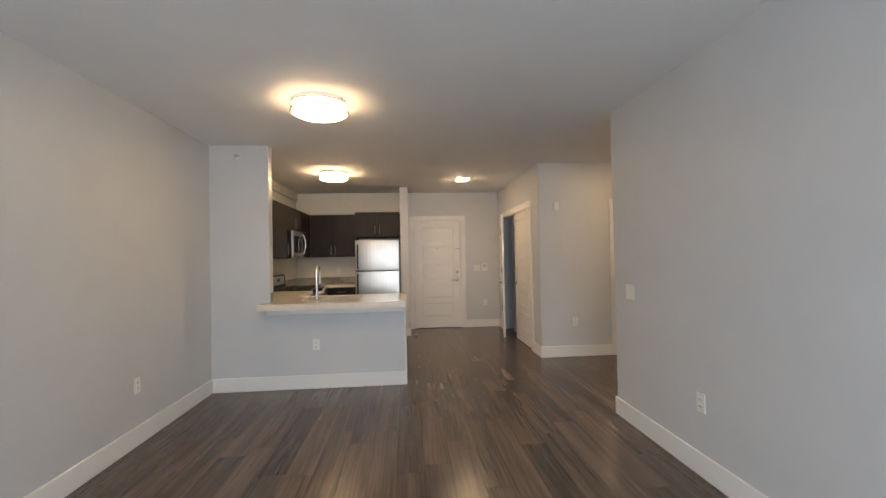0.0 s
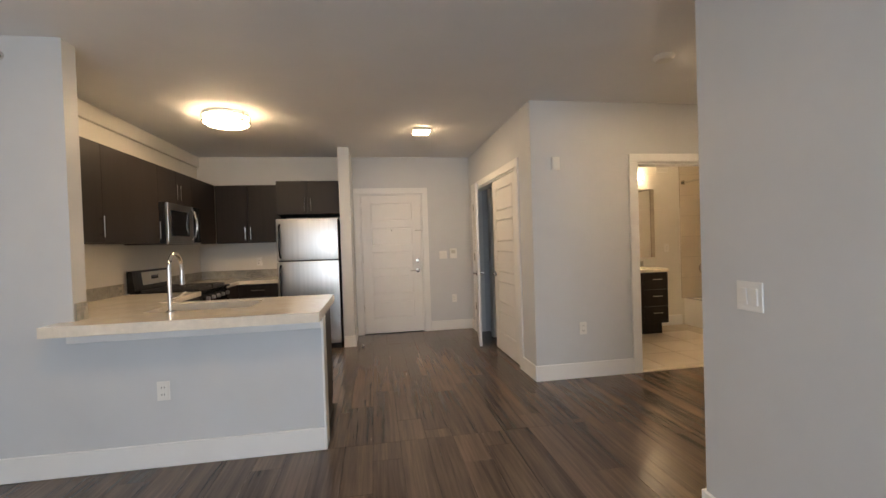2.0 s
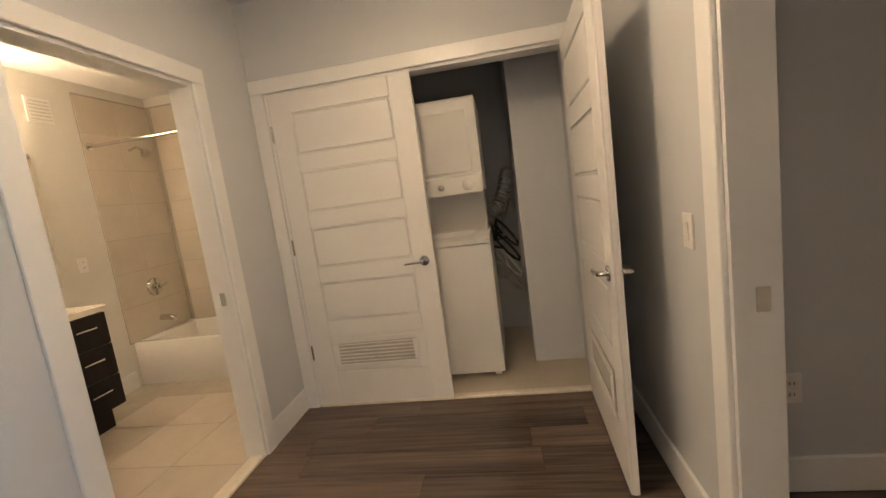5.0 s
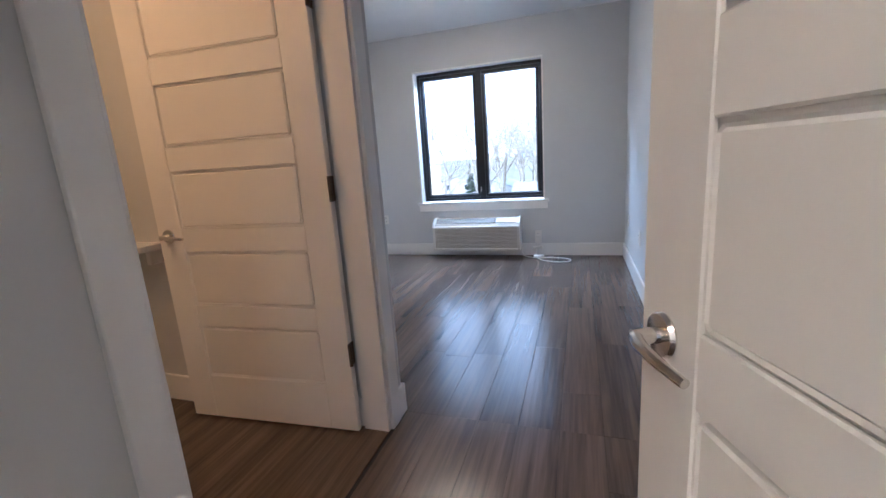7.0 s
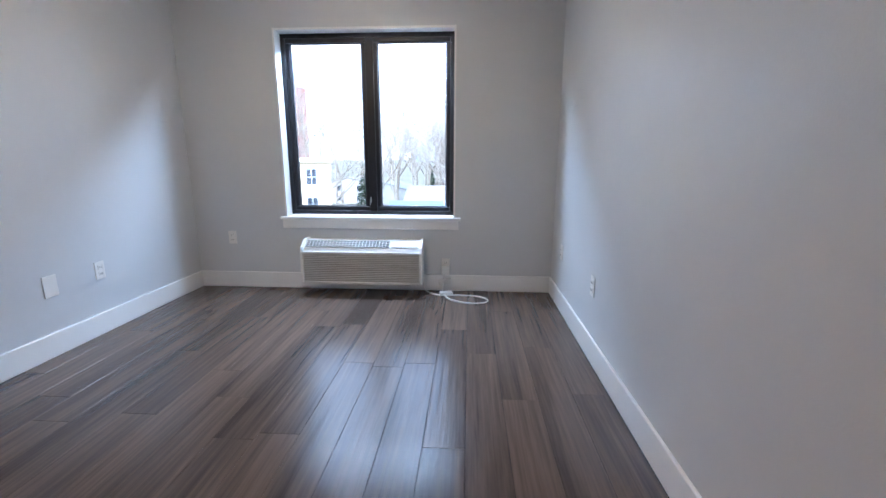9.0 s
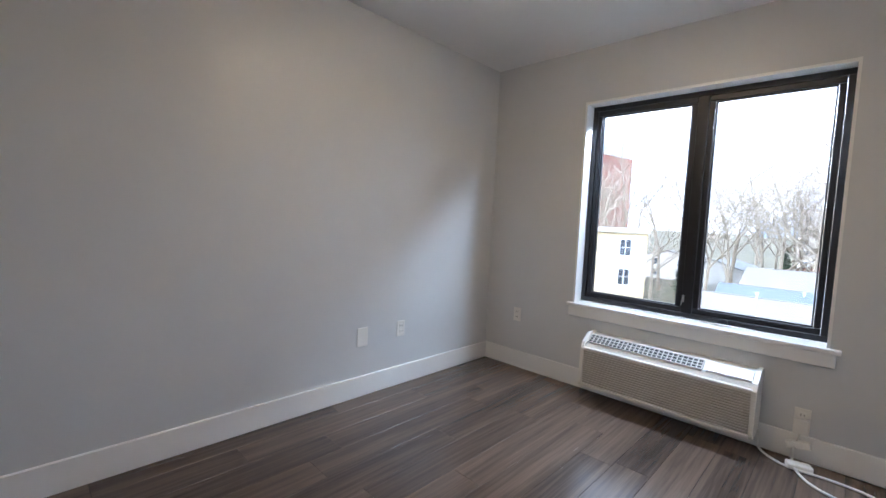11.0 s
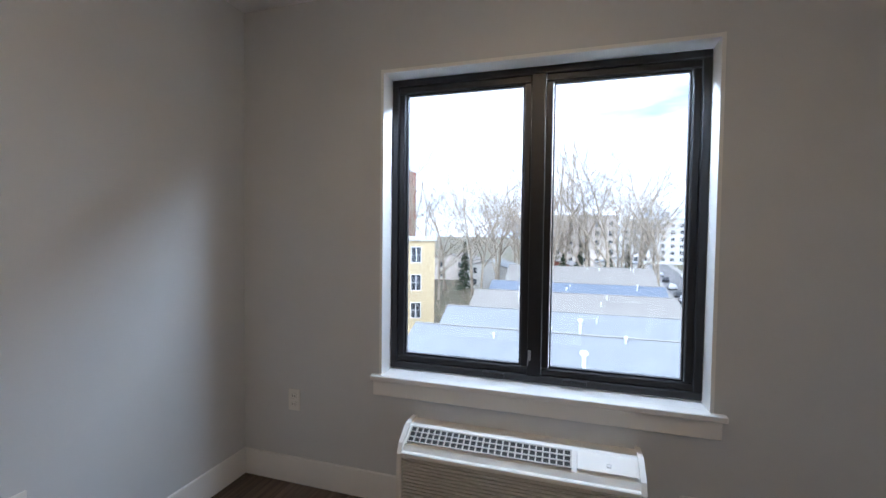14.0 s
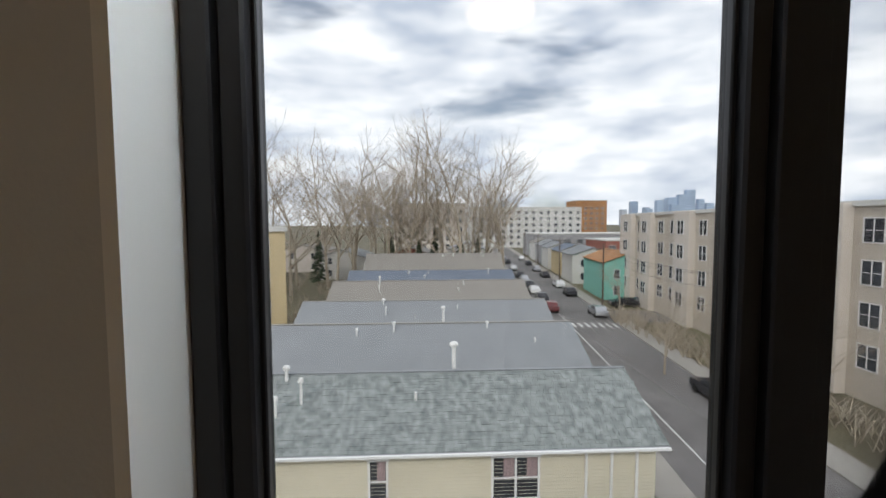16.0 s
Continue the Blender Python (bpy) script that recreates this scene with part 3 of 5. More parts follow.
e = base("door_stop", pose(1.11, 8.36, 0.0), "small chrome floor door stop", "door stop")
Build().lathe([(0.0, 0), (0.022, 0), (0.024, 0.01), (0.016, 0.03), (0.0, 0.032)], 16).done("dome", M_CHROME, e, True)


# ---- lamps ----
def drum_lamp(x, y, r, label, glow=None):
    e = base("ceiling_lamp", pose(x, y, CEIL, 180), label, "ceiling lamp", "round ceiling lamps")
    Build().lathe([(0, 0.004), (r * 0.93, 0.004), (r * 0.93, 0.085), (r * 0.85, 0.105), (r * 0.5, 0.118), (0, 0.122)], 40).done("diffuser", glow or M_DIFF, e, True)
    # added opaque disc that hides the diffuser's top to weaken the ceiling halo
    Build().lathe([(0, 0), (r * 0.965, 0), (r * 0.965, 0.026), (0, 0.026)], 40).done("halo_blocker", M_PLAST, e, True)
    for z in (0.034, 0.084):
        b = Build()
        pts = [(r * math.cos(a * 0.1309), r * math.sin(a * 0.1309), z) for a in range(49)]
        b.tube(pts, 0.007, 8, False)
        b.done("ring", M_CHROME, e, True)
    for k in range(3):
        a = 2.094 * k + 0.5
        Build().box(r - 0.012, r + 0.004, -0.006, 0.006, 0.0, 0.092, 0.001, pose(0, 0, 0, 0, 0, math.degrees(a))).done("post", M_CHROME, e)
    return e


drum_lamp(0.335, 4.32, 0.215, "lit round drum ceiling lamp with two metal rings")
drum_lamp(-0.03, 7.06, 0.205, "lit round drum ceiling lamp with two metal rings", M_DIFF_K)
drum_lamp(4.655, 0.83, 0.195, "lit round drum ceiling lamp with two metal rings", M_DIFF_B)
for x, y in ((1.865, 7.56), (3.87, 5.41)):
    e = base("square_ceiling_lamp", pose(x, y, CEIL, 180), "lit small square flush ceiling lamp", "ceiling lamp", "square ceiling lamps")
    Build().box(-0.098, 0.098, -0.098, 0.098, 0, 0.022, 0.004).done("frame", M_PLAST, e)
    Build().box(-0.085, 0.085, -0.085, 0.085, 0.020, 0.034, 0.006, None, 2).done("diffuser", M_DIFF2, e)


# ---- windows ----
def cranked_window(name, m, w, h, label, mo=0.0):
    """Two dark casements in a frame; x along the wall, y into the room, origin at the foot of the opening's middle."""
    e = base(name, m, label, "window", kind="structure")
    f = 0.034
    b = Build()
    for q in ((-w / 2, w / 2, 0, f), (-w / 2, w / 2, h - f, h), (-w / 2, -w / 2 + f, f, h - f), (w / 2 - f, w / 2, f, h - f), (mo - 0.032, mo + 0.032, f, h - f)):
        b.box(q[0], q[1], -0.075, 0.0, q[2], q[3], 0.003)
    b.done("frame", M_BRONZE, e)
    for s in (-1, 1):
        x0, x1 = (-w / 2 + f, mo - 0.032) if s < 0 else (mo + 0.032, w / 2 - f)
        z0, z1 = f, h - f
        g = 0.036
        b = Build()
        for q in ((x0, x1, z0, z0 + g), (x0, x1, z1 - g, z1), (x0, x0 + g, z0 + g, z1 - g), (x1 - g, x1, z0 + g, z1 - g)):
            b.box(q[0] + 0.002, q[1] - 0.002, -0.060, -0.012, q[2] + 0.001, q[3] - 0.001, 0.004)
        for q in ((x0 + g, x1 - g, z0 + g, z0 + g + 0.008), (x0 + g, x1 - g, z1 - g - 0.008, z1 - g), (x0 + g, x0 + g + 0.008, z0 + g, z1 - g), (x1 - g - 0.008, x1 - g, z0 + g, z1 - g)):
            b.box(q[0], q[1], -0.052, -0.028, q[2], q[3], 0.002)
        b.done("sash", M_BRONZE, e)
        p = Build().box(x0 + g, x1 - g, -0.043, -0.039, z0 + g, z1 - g).done("pane", M_GLASS, e)
        p.visible_shadow = False
        xc = x0 + 0.24 * (x1 - x0) if s > 0 else x1 - 0.24 * (x1 - x0)
        b = Build()
        b.box(xc - 0.055, xc + 0.055, -0.012, 0.012, 0.006, 0.030, 0.006, None, 2)
        b.tube([(xc + 0.02, 0.010, 0.028), (xc - 0.02, 0.016, 0.034), (xc - 0.05, 0.014, 0.030)], 0.005, 8)
        b.done("crank", M_BRONZE, e)
        if s > 0:
            xl, zl = mo + 0.022, h * 0.07
            b = Build()
            b.box(xl - 0.007, xl + 0.007, -0.004, 0.006, zl, zl + 0.05, 0.003)
            b.tube([(xl, 0.006, zl + 0.03), (xl + 0.004, 0.016, zl + 0.01), (xl + 0.006, 0.014, zl - 0.02)], 0.003, 8)
            b.done("latch", M_STEEL, e)
    return e


cranked_window("window_1", pose(4.603, -0.82, 0.663), 1.468, 1.508, "dark bronze two-casement window with white returns", -0.016)
b = Build()
for q in ((5.337, 5.352, 0.655, 2.19), (3.854, 3.869, 0.655, 2.19)):
    b.box(q[0], q[1], -0.95, Y_WIN + 0.003, q[2], q[3])
b.box(3.869, 5.337, -0.95, Y_WIN + 0.003, 2.171, 2.188)
structure(b.done("trim_window_return", M_TRIM), "white painted window return", "trim")
structure(Build().box(3.808, 5.392, -0.745, Y_WIN + 0.030, 0.628, 0.655, 0.004).box(3.870, 5.336, -0.95, -0.744, 0.628, 0.6545).box(
    3.826, 5.378, Y_WIN, Y_WIN + 0.018, 0.552, 0.628, 0.003).done("trim_window_sill", M_TRIM), "white painted window stool and apron", "trim")
cranked_window("window_2", pose(0.95, -0.84, 0.30), 2.80, 2.02, "wide dark bronze living room window")

# ---- packaged air conditioner under the window ----
e = base("air_conditioner", pose(4.645, Y_WIN, 0.10), "cream packaged through-wall air conditioner with grilles", "air conditioner")
W2 = 0.52
b = Build()
b.prism([(0.0, 0.0), (0.205, 0.0), (0.215, 0.02), (0.205, 0.275), (0.185, 0.318), (0.10, 0.372), (0.0, 0.372)], "x", -W2, -W2 + 0.022)
b.prism([(0.0, 0.0), (0.205, 0.0), (0.215, 0.02), (0.205, 0.275), (0.185, 0.318), (0.10, 0.372), (0.0, 0.372)], "x", W2 - 0.022, W2)
b.prism([(0.0, 0.0), (0.19, 0.0), (0.195, 0.27), (0.175, 0.308), (0.09, 0.360), (0.0, 0.360)], "x", -W2 + 0.022, W2 - 0.022)
b.box(-W2 + 0.02, W2 - 0.02, 0.185, 0.212, 0.0, 0.02, 0.003).box(-W2 + 0.02, W2 - 0.02, 0.185, 0.208, 0.262, 0.285, 0.004)
b.done("case", M_PLAST, e)
for k in range(15):
    z = 0.030 + k * 0.0158
    Build().box(-W2 + 0.026, W2 - 0.026, 0.194, 0.207, z, z + 0.0085, 0.002).done("slat", M_ACG, e)
tilt = Matrix.Translation((0, 0.176, 0.310)) @ pose(0, 0, 0, 148.5, 0, 0)
Build().box(-0.24, W2 - 0.04, 0.012, 0.088, -0.004, 0.0005, 0, tilt).done("louvre_well", M_SLOT, e)
b = Build()
for k in range(26):
    x = -0.24 + k * 0.0288
    b.box(x, x + 0.006, 0.010, 0.090, -0.010, -0.001, 0, tilt)
for k in range(4):
    b.box(-0.24, W2 - 0.04, 0.010 + k * 0.0255, 0.015 + k * 0.0255, -0.009, -0.002, 0, tilt)
tagged(b.done("top_grille", M_ACG, e), "grey top discharge grille")
Build().box(-W2 + 0.03, -0.26, 0.010, 0.090, -0.010, -0.001, 0.003, tilt).done("control_lid", M_PLAST, e)
Build().box(-0.395, -0.375, 0.035, 0.050, -0.0125, -0.009, 0.003, tilt).done("lid_knob", M_TRIM, e)

e = base("ac_power_cable", pose(3.92, Y_WIN, 0), "white power cable looped on the floor", "cable")
b = Build()
pts = [(0.20, 0.06, 0.12), (0.19, 0.08, 0.03), (0.12, 0.13, 0.008), (0.03, 0.17, 0.008), (-0.12, 0.16, 0.008), (-0.26, 0.18, 0.008), (-0.345, 0.25, 0.008), (-0.33, 0.33, 0.008),
       (-0.22, 0.36, 0.008), (-0.08, 0.31, 0.008), (0.0, 0.21, 0.010), (0.035, 0.11, 0.03), (0.03, 0.04, 0.10), (0.015, 0.035, 0.17)]
sm = []
for k in range(len(pts) - 1):
    p0, p1, p2, p3 = [Vector(pts[max(0, min(len(pts) - 1, k + j))]) for j in (-1, 0, 1, 2)]
    for s in range(5):
        u = s / 5
        sm.append(0.5 * ((2 * p1) + (p2 - p0) * u + (2 * p0 - 5 * p1 + 4 * p2 - p3) * u * u + (3 * p1 - p0 - 3 * p2 + p3) * u ** 3))
sm.append(Vector(pts[-1]))
b.tube(sm, 0.0065, 8)
b.done("cord", M_PLAST, e, True)
Build().box(-0.02, 0.05, 0.008, 0.050, 0.155, 0.24, 0.006, None, 2).done("plug", M_PLAST, e)
Build().box(-0.06, 0.05, 0.018, 0.058, 0.075, 0.115, 0.005, pose(0, 0, 0, 0, 14, 0)).done("tag", M_PLAST, e)
Build().box(-0.01, 0.10, 0.10, 0.16, 0.0, 0.03, 0.005, pose(0, 0, 0.002, 0, 0, 18)).done("breaker_block", M_PLAST, e)
plate("wall_outlet", pose(3.935, Y_WIN, 0.235, 0, 0, FACE_N), "outlet", OUT, group="wall outlets")


# ---- kitchen ----
def bar_handle(parent, p0, p1, out):
    d = (Vector(p1) - Vector(p0)).normalized()
    o = Vector(out)
    b = Build()
    b.tube([Vector(p0) + o, Vector(p1) + o], 0.006, 10)
    for p in (Vector(p0) + d * 0.02, Vector(p1) - d * 0.02):
        b.tube([p, p + o], 0.005, 8)
    return b.done("handle", M_CHROME, parent, True, "brushed nickel bar handle")


def cabinet(name, m, w, d, z0, z1, doors, label, toe=False, drawer=0.0):
    """A cabinet along +x, front at y = 0 and body to +y. doors: (x0, x1, handle x or None, handle end 'low' or 'high')."""
    e = base(name, m, label, "cabinet", "kitchen cabinets")
    b = Build()
    b.box(0, w, 0.020, d, z0 + (0.10 if toe else 0), z1)
    if toe:
        b.box(0.0, w, 0.085, d, z0, z0 + 0.10)
    b.done("body", M_DARKCAB, e)
    for x0, x1, hx, end in doors:
        zb = z0 + (0.105 if toe else 0.003)
        zt = z1 - 0.003 - drawer
        dd = Build().box(x0 + 0.0015, x1 - 0.0015, 0, 0.019, zb, zt, 0.0015).done("door", M_DARKCAB, e)
        if hx is not None:
            za = zb + 0.04 if end == "low" else zt - 0.20
            bar_handle(dd, (hx, 0, za), (hx, 0, za + 0.16), (0, -0.030, 0))
        if drawer:
            dr = Build().box(x0 + 0.0015, x1 - 0.0015, 0, 0.019, zt + 0.003, z1 - 0.003, 0.0015).done("drawer", M_DARKCAB, e)
            xm = (x0 + x1) / 2
            bar_handle(dr, (xm - 0.08, 0, z1 - drawer / 2), (xm + 0.08, 0, z1 - drawer / 2), (0, -0.030, 0))
    return e


KX, KY = -1.058, 9.052
UB, UT = 1.395, 2.155
LF = -0.735
# uppers on the west wall (front looks along +x)
UP_L = "dark espresso flat-front upper cabinet"
cabinet("upper_cabinet", pose(LF, 5.75, 0, 0, 0, 90), 0.66, 0.32, UB, UT, [(0, 0.66, 0.62, "low")], UP_L)
cabinet("upper_cabinet", pose(LF, 6.41, 0, 0, 0, 90), 0.85, 0.32, UB, UT, [(0, 0.85, 0.80, "low")], UP_L)
cabinet("upper_cabinet", pose(LF, 7.26, 0, 0, 0, 90), 0.76, 0.32, 1.80, UT, [(0, 0.38, 0.34, "low"), (0.38, 0.76, 0.42, "low")], UP_L)
cabinet("upper_cabinet", pose(LF, 8.02, 0, 0, 0, 90), 0.705, 0.32, UB, UT, [(0, 0.705, None, "low")], UP_L)
# uppers on the north wall (front looks along -y)
cabinet("upper_cabinet", pose(-0.735, 8.727, 0), 0.815, 0.325, UB, UT, [(0, 0.40, 0.365, "low"), (0.40, 0.815, 0.435, "low")], UP_L)
cabinet("upper_cabinet", pose(0.085, 8.46, 0), 0.775, 0.59, 1.735, UT + 0.01, [(0, 0.385, 0.345, "low"), (0.385, 0.775, 0.425, "low")], "dark espresso cabinet above the fridge")
# base cabinets
BL = "dark espresso base cabinet under a pale worktop"
cabinet("base_cabinet", pose(-0.40, 6.42, 0, 0, 0, 90), 0.83, 0.65, 0, 0.868, [(0, 0.83, 0.78, "high")], BL, True, 0.16)
cabinet("base_cabinet", pose(-0.40, 8.43, 0), 0.475, 0.615, 0, 0.868, [(0, 0.475, 0.05, "high")], BL, True, 0.16)
pen = cabinet("base_cabinet", pose(0.925, 6.375, 0, 0, 0, 180), 1.30, 0.625, 0, 0.853, [(0.0, 0.43, 0.38, "high"), (0.43, 0.86, 0.48, "high"), (0.86, 1.30, 1.25, "high")],
              "dark espresso base cabinets of the breakfast bar", True)

structure(Build().box(-0.47, 0.942, 5.625, 5.745, 0, 0.853).done("wall_breakfast_bar", M_WALL), "half-height pale grey breakfast bar wall", "wall")
structure(Build().box(-0.50, 0.945, 5.598, 5.6245, 0.79, 0.853, 0.003).box(0.9425, 0.957, 5.612, 5.75, 0.145, 0.853, 0.002).done("trim_breakfast_bar", M_TRIM),
          "white painted trim under the bar top", "trim")

# worktops
e = base("bar_worktop", pose(0, 0, 0), "cream quartz breakfast bar worktop with an undermount sink", "worktop")
b = Build()
SX0, SX1, SY0, SY1 = -0.22, 0.44, 5.87, 6.28
for q in ((-0.47, SX0, 5.46, 6.42), (SX1, 0.955, 5.46, 6.42), (SX0, SX1, 5.46, SY0), (SX0, SX1, SY1, 6.42)):
    b.box(q[0], q[1], q[2], q[3], 0.854, 0.915)
b.box(-0.55, -0.47, 5.46, 5.623, 0.854, 0.915)
b.box(-1.056, -0.47, 5.747, 6.42, 0.854, 0.915)
b.box(-1.056, -0.385, 6.42, 7.258, 0.87, 0.9148)
b.done("top", M_STONE, e)
b = Build()
b.box(SX0 - 0.01, SX1 + 0.01, SY0 - 0.01, SY1 + 0.01, 0.69, 0.70)
for q in ((SX0 - 0.012, SX0 - 0.001, SY0 - 0.01, SY1 + 0.01), (SX1 + 0.001, SX1 + 0.012, SY0 - 0.01, SY1 + 0.01), (SX0, SX1, SY0 - 0.012, SY0 - 0.001), (SX0, SX1, SY1 + 0.001, SY1 + 0.012)):
    b.box(q[0], q[1], q[2], q[3], 0.70, 0.853)
b.done("sink", M_STEEL, e, label="brushed steel undermount sink bowl")
e = base("corner_worktop", pose(0, 0, 0), "cream quartz corner worktop", "worktop")
Build().box(-1.056, -0.385, 8.024, 9.05, 0.87, 0.915, 0.003).box(-0.384, 0.083, 8.41, 9.05, 0.87, 0.915, 0.003).done("top", M_STONE, e)
Build().box(-1.05, -0.405, 8.026, 9.05, 0.10, 0.868).done("carcass", M_DARKCAB, e)

# mosaic strip above the worktops
e = structure(Build().box(-1.061, -1.055, 5.75, 7.25, 0.9155, 1.022).box(-1.061, -1.055, 8.03, 9.05, 0.9155, 1.022).box(-1.05, 0.083, 9.050, 9.057, 0.9155, 1.022).box(
    -0.469, -0.463, 5.63, 5.745, 0.916, 1.022).done("trim_backsplash", M_GROUT), "low backsplash strip of grey mosaic tiles", "trim")
rnd = random.Random(4)
b = Build()
for row in range(4):
    z = 0.918 + row * 0.026
    y = 5.752
    while y < 9.03:
        w = rnd.uniform(0.04, 0.11)
        if not 7.18 < y + w / 2 < 8.06:
            b.box(-1.0555, -1.0515 + rnd.random() * 0.001, y, y + w - 0.003, z, z + 0.0235)
        y += w
    x = -1.05
    while x < 0.0:
        w = rnd.uniform(0.04, 0.11)
        b.box(x, x + w - 0.003, 9.0465 - rnd.random() * 0.001, 9.0505, z, z + 0.0235)
        x += w
    y = 5.632
    while y < 5.70:
        w = rnd.uniform(0.035, 0.05)
        b.box(-0.4635, -0.4595, y, y + w - 0.003, z, z + 0.0235)
        y += w
tagged(b.done("tile", M_MOSA, e), kind="stuff")

# tap
e = base("kitchen_tap", pose(-0.02, 5.80, 0.915), "tall chrome gooseneck kitchen tap", "tap")
b = Build()
b.lathe([(0, 0), (0.028, 0), (0.028, 0.008), (0.02, 0.016), (0, 0.017)], 24)
arc = [(0, 0, 0.01), (0, 0, 0.29)] + [(0, 0.09 - 0.09 * math.cos(a * 0.2618), 0.29 + 0.09 * math.sin(a * 0.2618)) for a in range(1, 12)] + [(0, 0.18, 0.27)]
b.tube(arc, 0.0125, 14)
b.done("spout", M_CHROME, e, True)
Build().tube([(0, 0.18, 0.275), (0, 0.182, 0.20), (0, 0.183, 0.165)], [0.0125, 0.017, 0.016], 14).done("spray_head", M_CHROME, e, True)
Build().tube([(0.012, 0, 0.09), (0.055, 0, 0.10), (0.10, 0, 0.135)], [0.011, 0.008, 0.006], 10).done("lever", M_CHROME, e, True)

# range
e = base("gas_range", pose(-0.385, 7.26, 0, 0, 0, 90), "black and steel freestanding gas range", "range")
b = Build().box(0.003, 0.757, 0.012, 0.66, 0.0, 0.895, 0.004)
b.done("body", M_BLACK, e)
Build().box(0.004, 0.756, -0.012, 0.012, 0.22, 0.76, 0.006, None, 2).done("oven_door", M_BLACK, e)
Build().box(0.10, 0.66, -0.0145, -0.010, 0.34, 0.62, 0.004).done("oven_window", M_BGLASS, e)
Build().box(0.004, 0.756, -0.010, 0.012, 0.03, 0.21, 0.006).done("drawer", M_BLACK, e)
bh = Build()
bh.tube([(0.06, -0.055, 0.72), (0.70, -0.055, 0.72)], 0.011, 12)
for x in (0.08, 0.68):
    bh.tube([(x, -0.012, 0.72), (x, -0.055, 0.72)], 0.008, 8)
bh.done("handle", M_STEEL, e, True)
Build().box(0.0, 0.76, -0.018, 0.63, 0.895, 0.918, 0.005, None, 2).done("cooktop", M_BLACK, e)
b = Build()
for x0 in (0.03, 0.39):
    for k in range(4):
        b.box(x0 + k * 0.107, x0 + k * 0.107 + 0.012, 0.03, 0.55, 0.928, 0.944, 0.002)
    for y in (0.03, 0.285, 0.54):
        b.box(x0, x0 + 0.333, y, y + 0.012, 0.918, 0.943, 0.002)
b.done("grate", M_PIPE, e)
for k in range(5):
    Build().lathe([(0, 0), (0.022, 0), (0.019, 0.028), (0, 0.03)], 16, Matrix.Translation((0.10 + k * 0.14, -0.012, 0.83)) @ pose(0, 0, 0, 90)).done("knob", M_STEEL, e, True)
Build().prism([(0.585, 0.918), (0.655, 0.918), (0.655, 1.135), (0.610, 1.135)], "x", 0.0, 0.76).done("backguard", M_BLACK, e)
Build().prism([(0.592, 0.975), (0.597, 0.975), (0.609, 1.115), (0.603, 1.115)], "x", 0.16, 0.70).done("control_panel", M_STEEL, e)
Build().prism([(0.596, 1.01), (0.600, 1.01), (0.605, 1.075), (0.598, 1.075)], "x", 0.33, 0.47).done("display", M_BGLASS, e)

# over-the-range microwave
e = base("microwave", pose(-0.655, 7.26, 1.385, 0, 0, 90), "steel over-range microwave with a curved handle", "microwave")
Build().box(0.002, 0.758, 0.025, 0.395, 0, 0.41, 0.004).done("body", M_BLACK, e)
Build().box(0.002, 0.575, 0, 0.026, 0.018, 0.405, 0.005, None, 2).done("door", M_STEEL, e)
Build().box(0.06, 0.47, -0.004, 0.002, 0.08, 0.335, 0.004).done("window", M_BGLASS, e)
Build().box(0.578, 0.758, 0, 0.026, 0.018, 0.405, 0.005, None, 2).done("control_panel", M_BGLASS, e)
Build().box(0.002, 0.758, 0.004, 0.026, 0.0, 0.016, 0.002).done("vent", M_STEEL, e)
b = Build()
b.tube([(0.535, 0.0, 0.05), (0.535, -0.03, 0.08), (0.535, -0.05, 0.15), (0.535, -0.056, 0.21), (0.535, -0.05, 0.27), (0.535, -0.03, 0.345), (0.535, 0.0, 0.375)], 0.012, 12)
b.done("handle", M_CHROME, e, True)

# fridge
e = base("fridge", pose(0.095, 8.33, 0), "stainless steel top-freezer fridge", "fridge")
Build().box(0.005, 0.745, 0.065, 0.70, 0.02, 1.665, 0.006).done("body", M_BLACK, e)
Build().box(0.005, 0.745, 0.06, 0.10, 0.0, 0.075, 0.004).done("kick_grille", M_SLOT, e)
for z0, z1, n in ((0.08, 1.135, "fridge_door"), (1.148, 1.675, "freezer_door")):
    d = Build().box(0, 0.75, 0, 0.062, z0, z1, 0.012, None, 3).done(n, M_STEEL, e, True)
    b = Build()
    za, zb = (0.66, 1.09) if n == "fridge_door" else (1.19, 1.60)
    b.tube([(0.045, 0.0, za), (0.045, -0.045, za + 0.03), (0.045, -0.055, za + 0.10), (0.045, -0.055, zb - 0.10), (0.045, -0.045, zb - 0.03), (0.045, 0.0, zb)], 0.013, 12)
    b.done("handle", M_BLACK, d, True, "dark bar handle")

# ---- laundry closet ----
e = base("stacked_washer_dryer", pose(5.425, 5.17, 0.012, 0, 0, -90), "white stacked washer and dryer tower", "washer dryer")
W = 0.685
m = pose(0, 0, 0)
b = Build().box(-W, 0, 0, 0.66, 0.03, 0.93, 0.012, None, 2)
for x in (-W + 0.05, -0.05):
    for y in (0.05, 0.60):
        b.box(x - 0.02, x + 0.02, y - 0.02, y + 0.02, 0, 0.025)
b.done("washer", M_APPL, e, True)
Build().prism([(-0.006, 0.936), (0.56, 0.936), (0.56, 0.985), (0.05, 0.985), (-0.006, 0.965)], "x", -W, 0).done("lid_deck", M_APPL, e)
Build().box(-W + 0.10, -0.10, 0.05, 0.45, 0.985, 0.997, 0.005).done("lid", M_APPL, e)
Build().box(-W + 0.02, -0.02, 0.34, 0.64, 0.93, 1.30, 0.006).done("riser", M_APPL, e)
Build().box(-W, 0, 0.07, 0.64, 1.28, 1.90, 0.012, None, 2).done("dryer", M_APPL, e, True)
Build().box(-W + 0.07, -0.06, 0.052, 0.071, 1.415, 1.815, 0.008, None, 2).done("dryer_door", M_APPL, e)
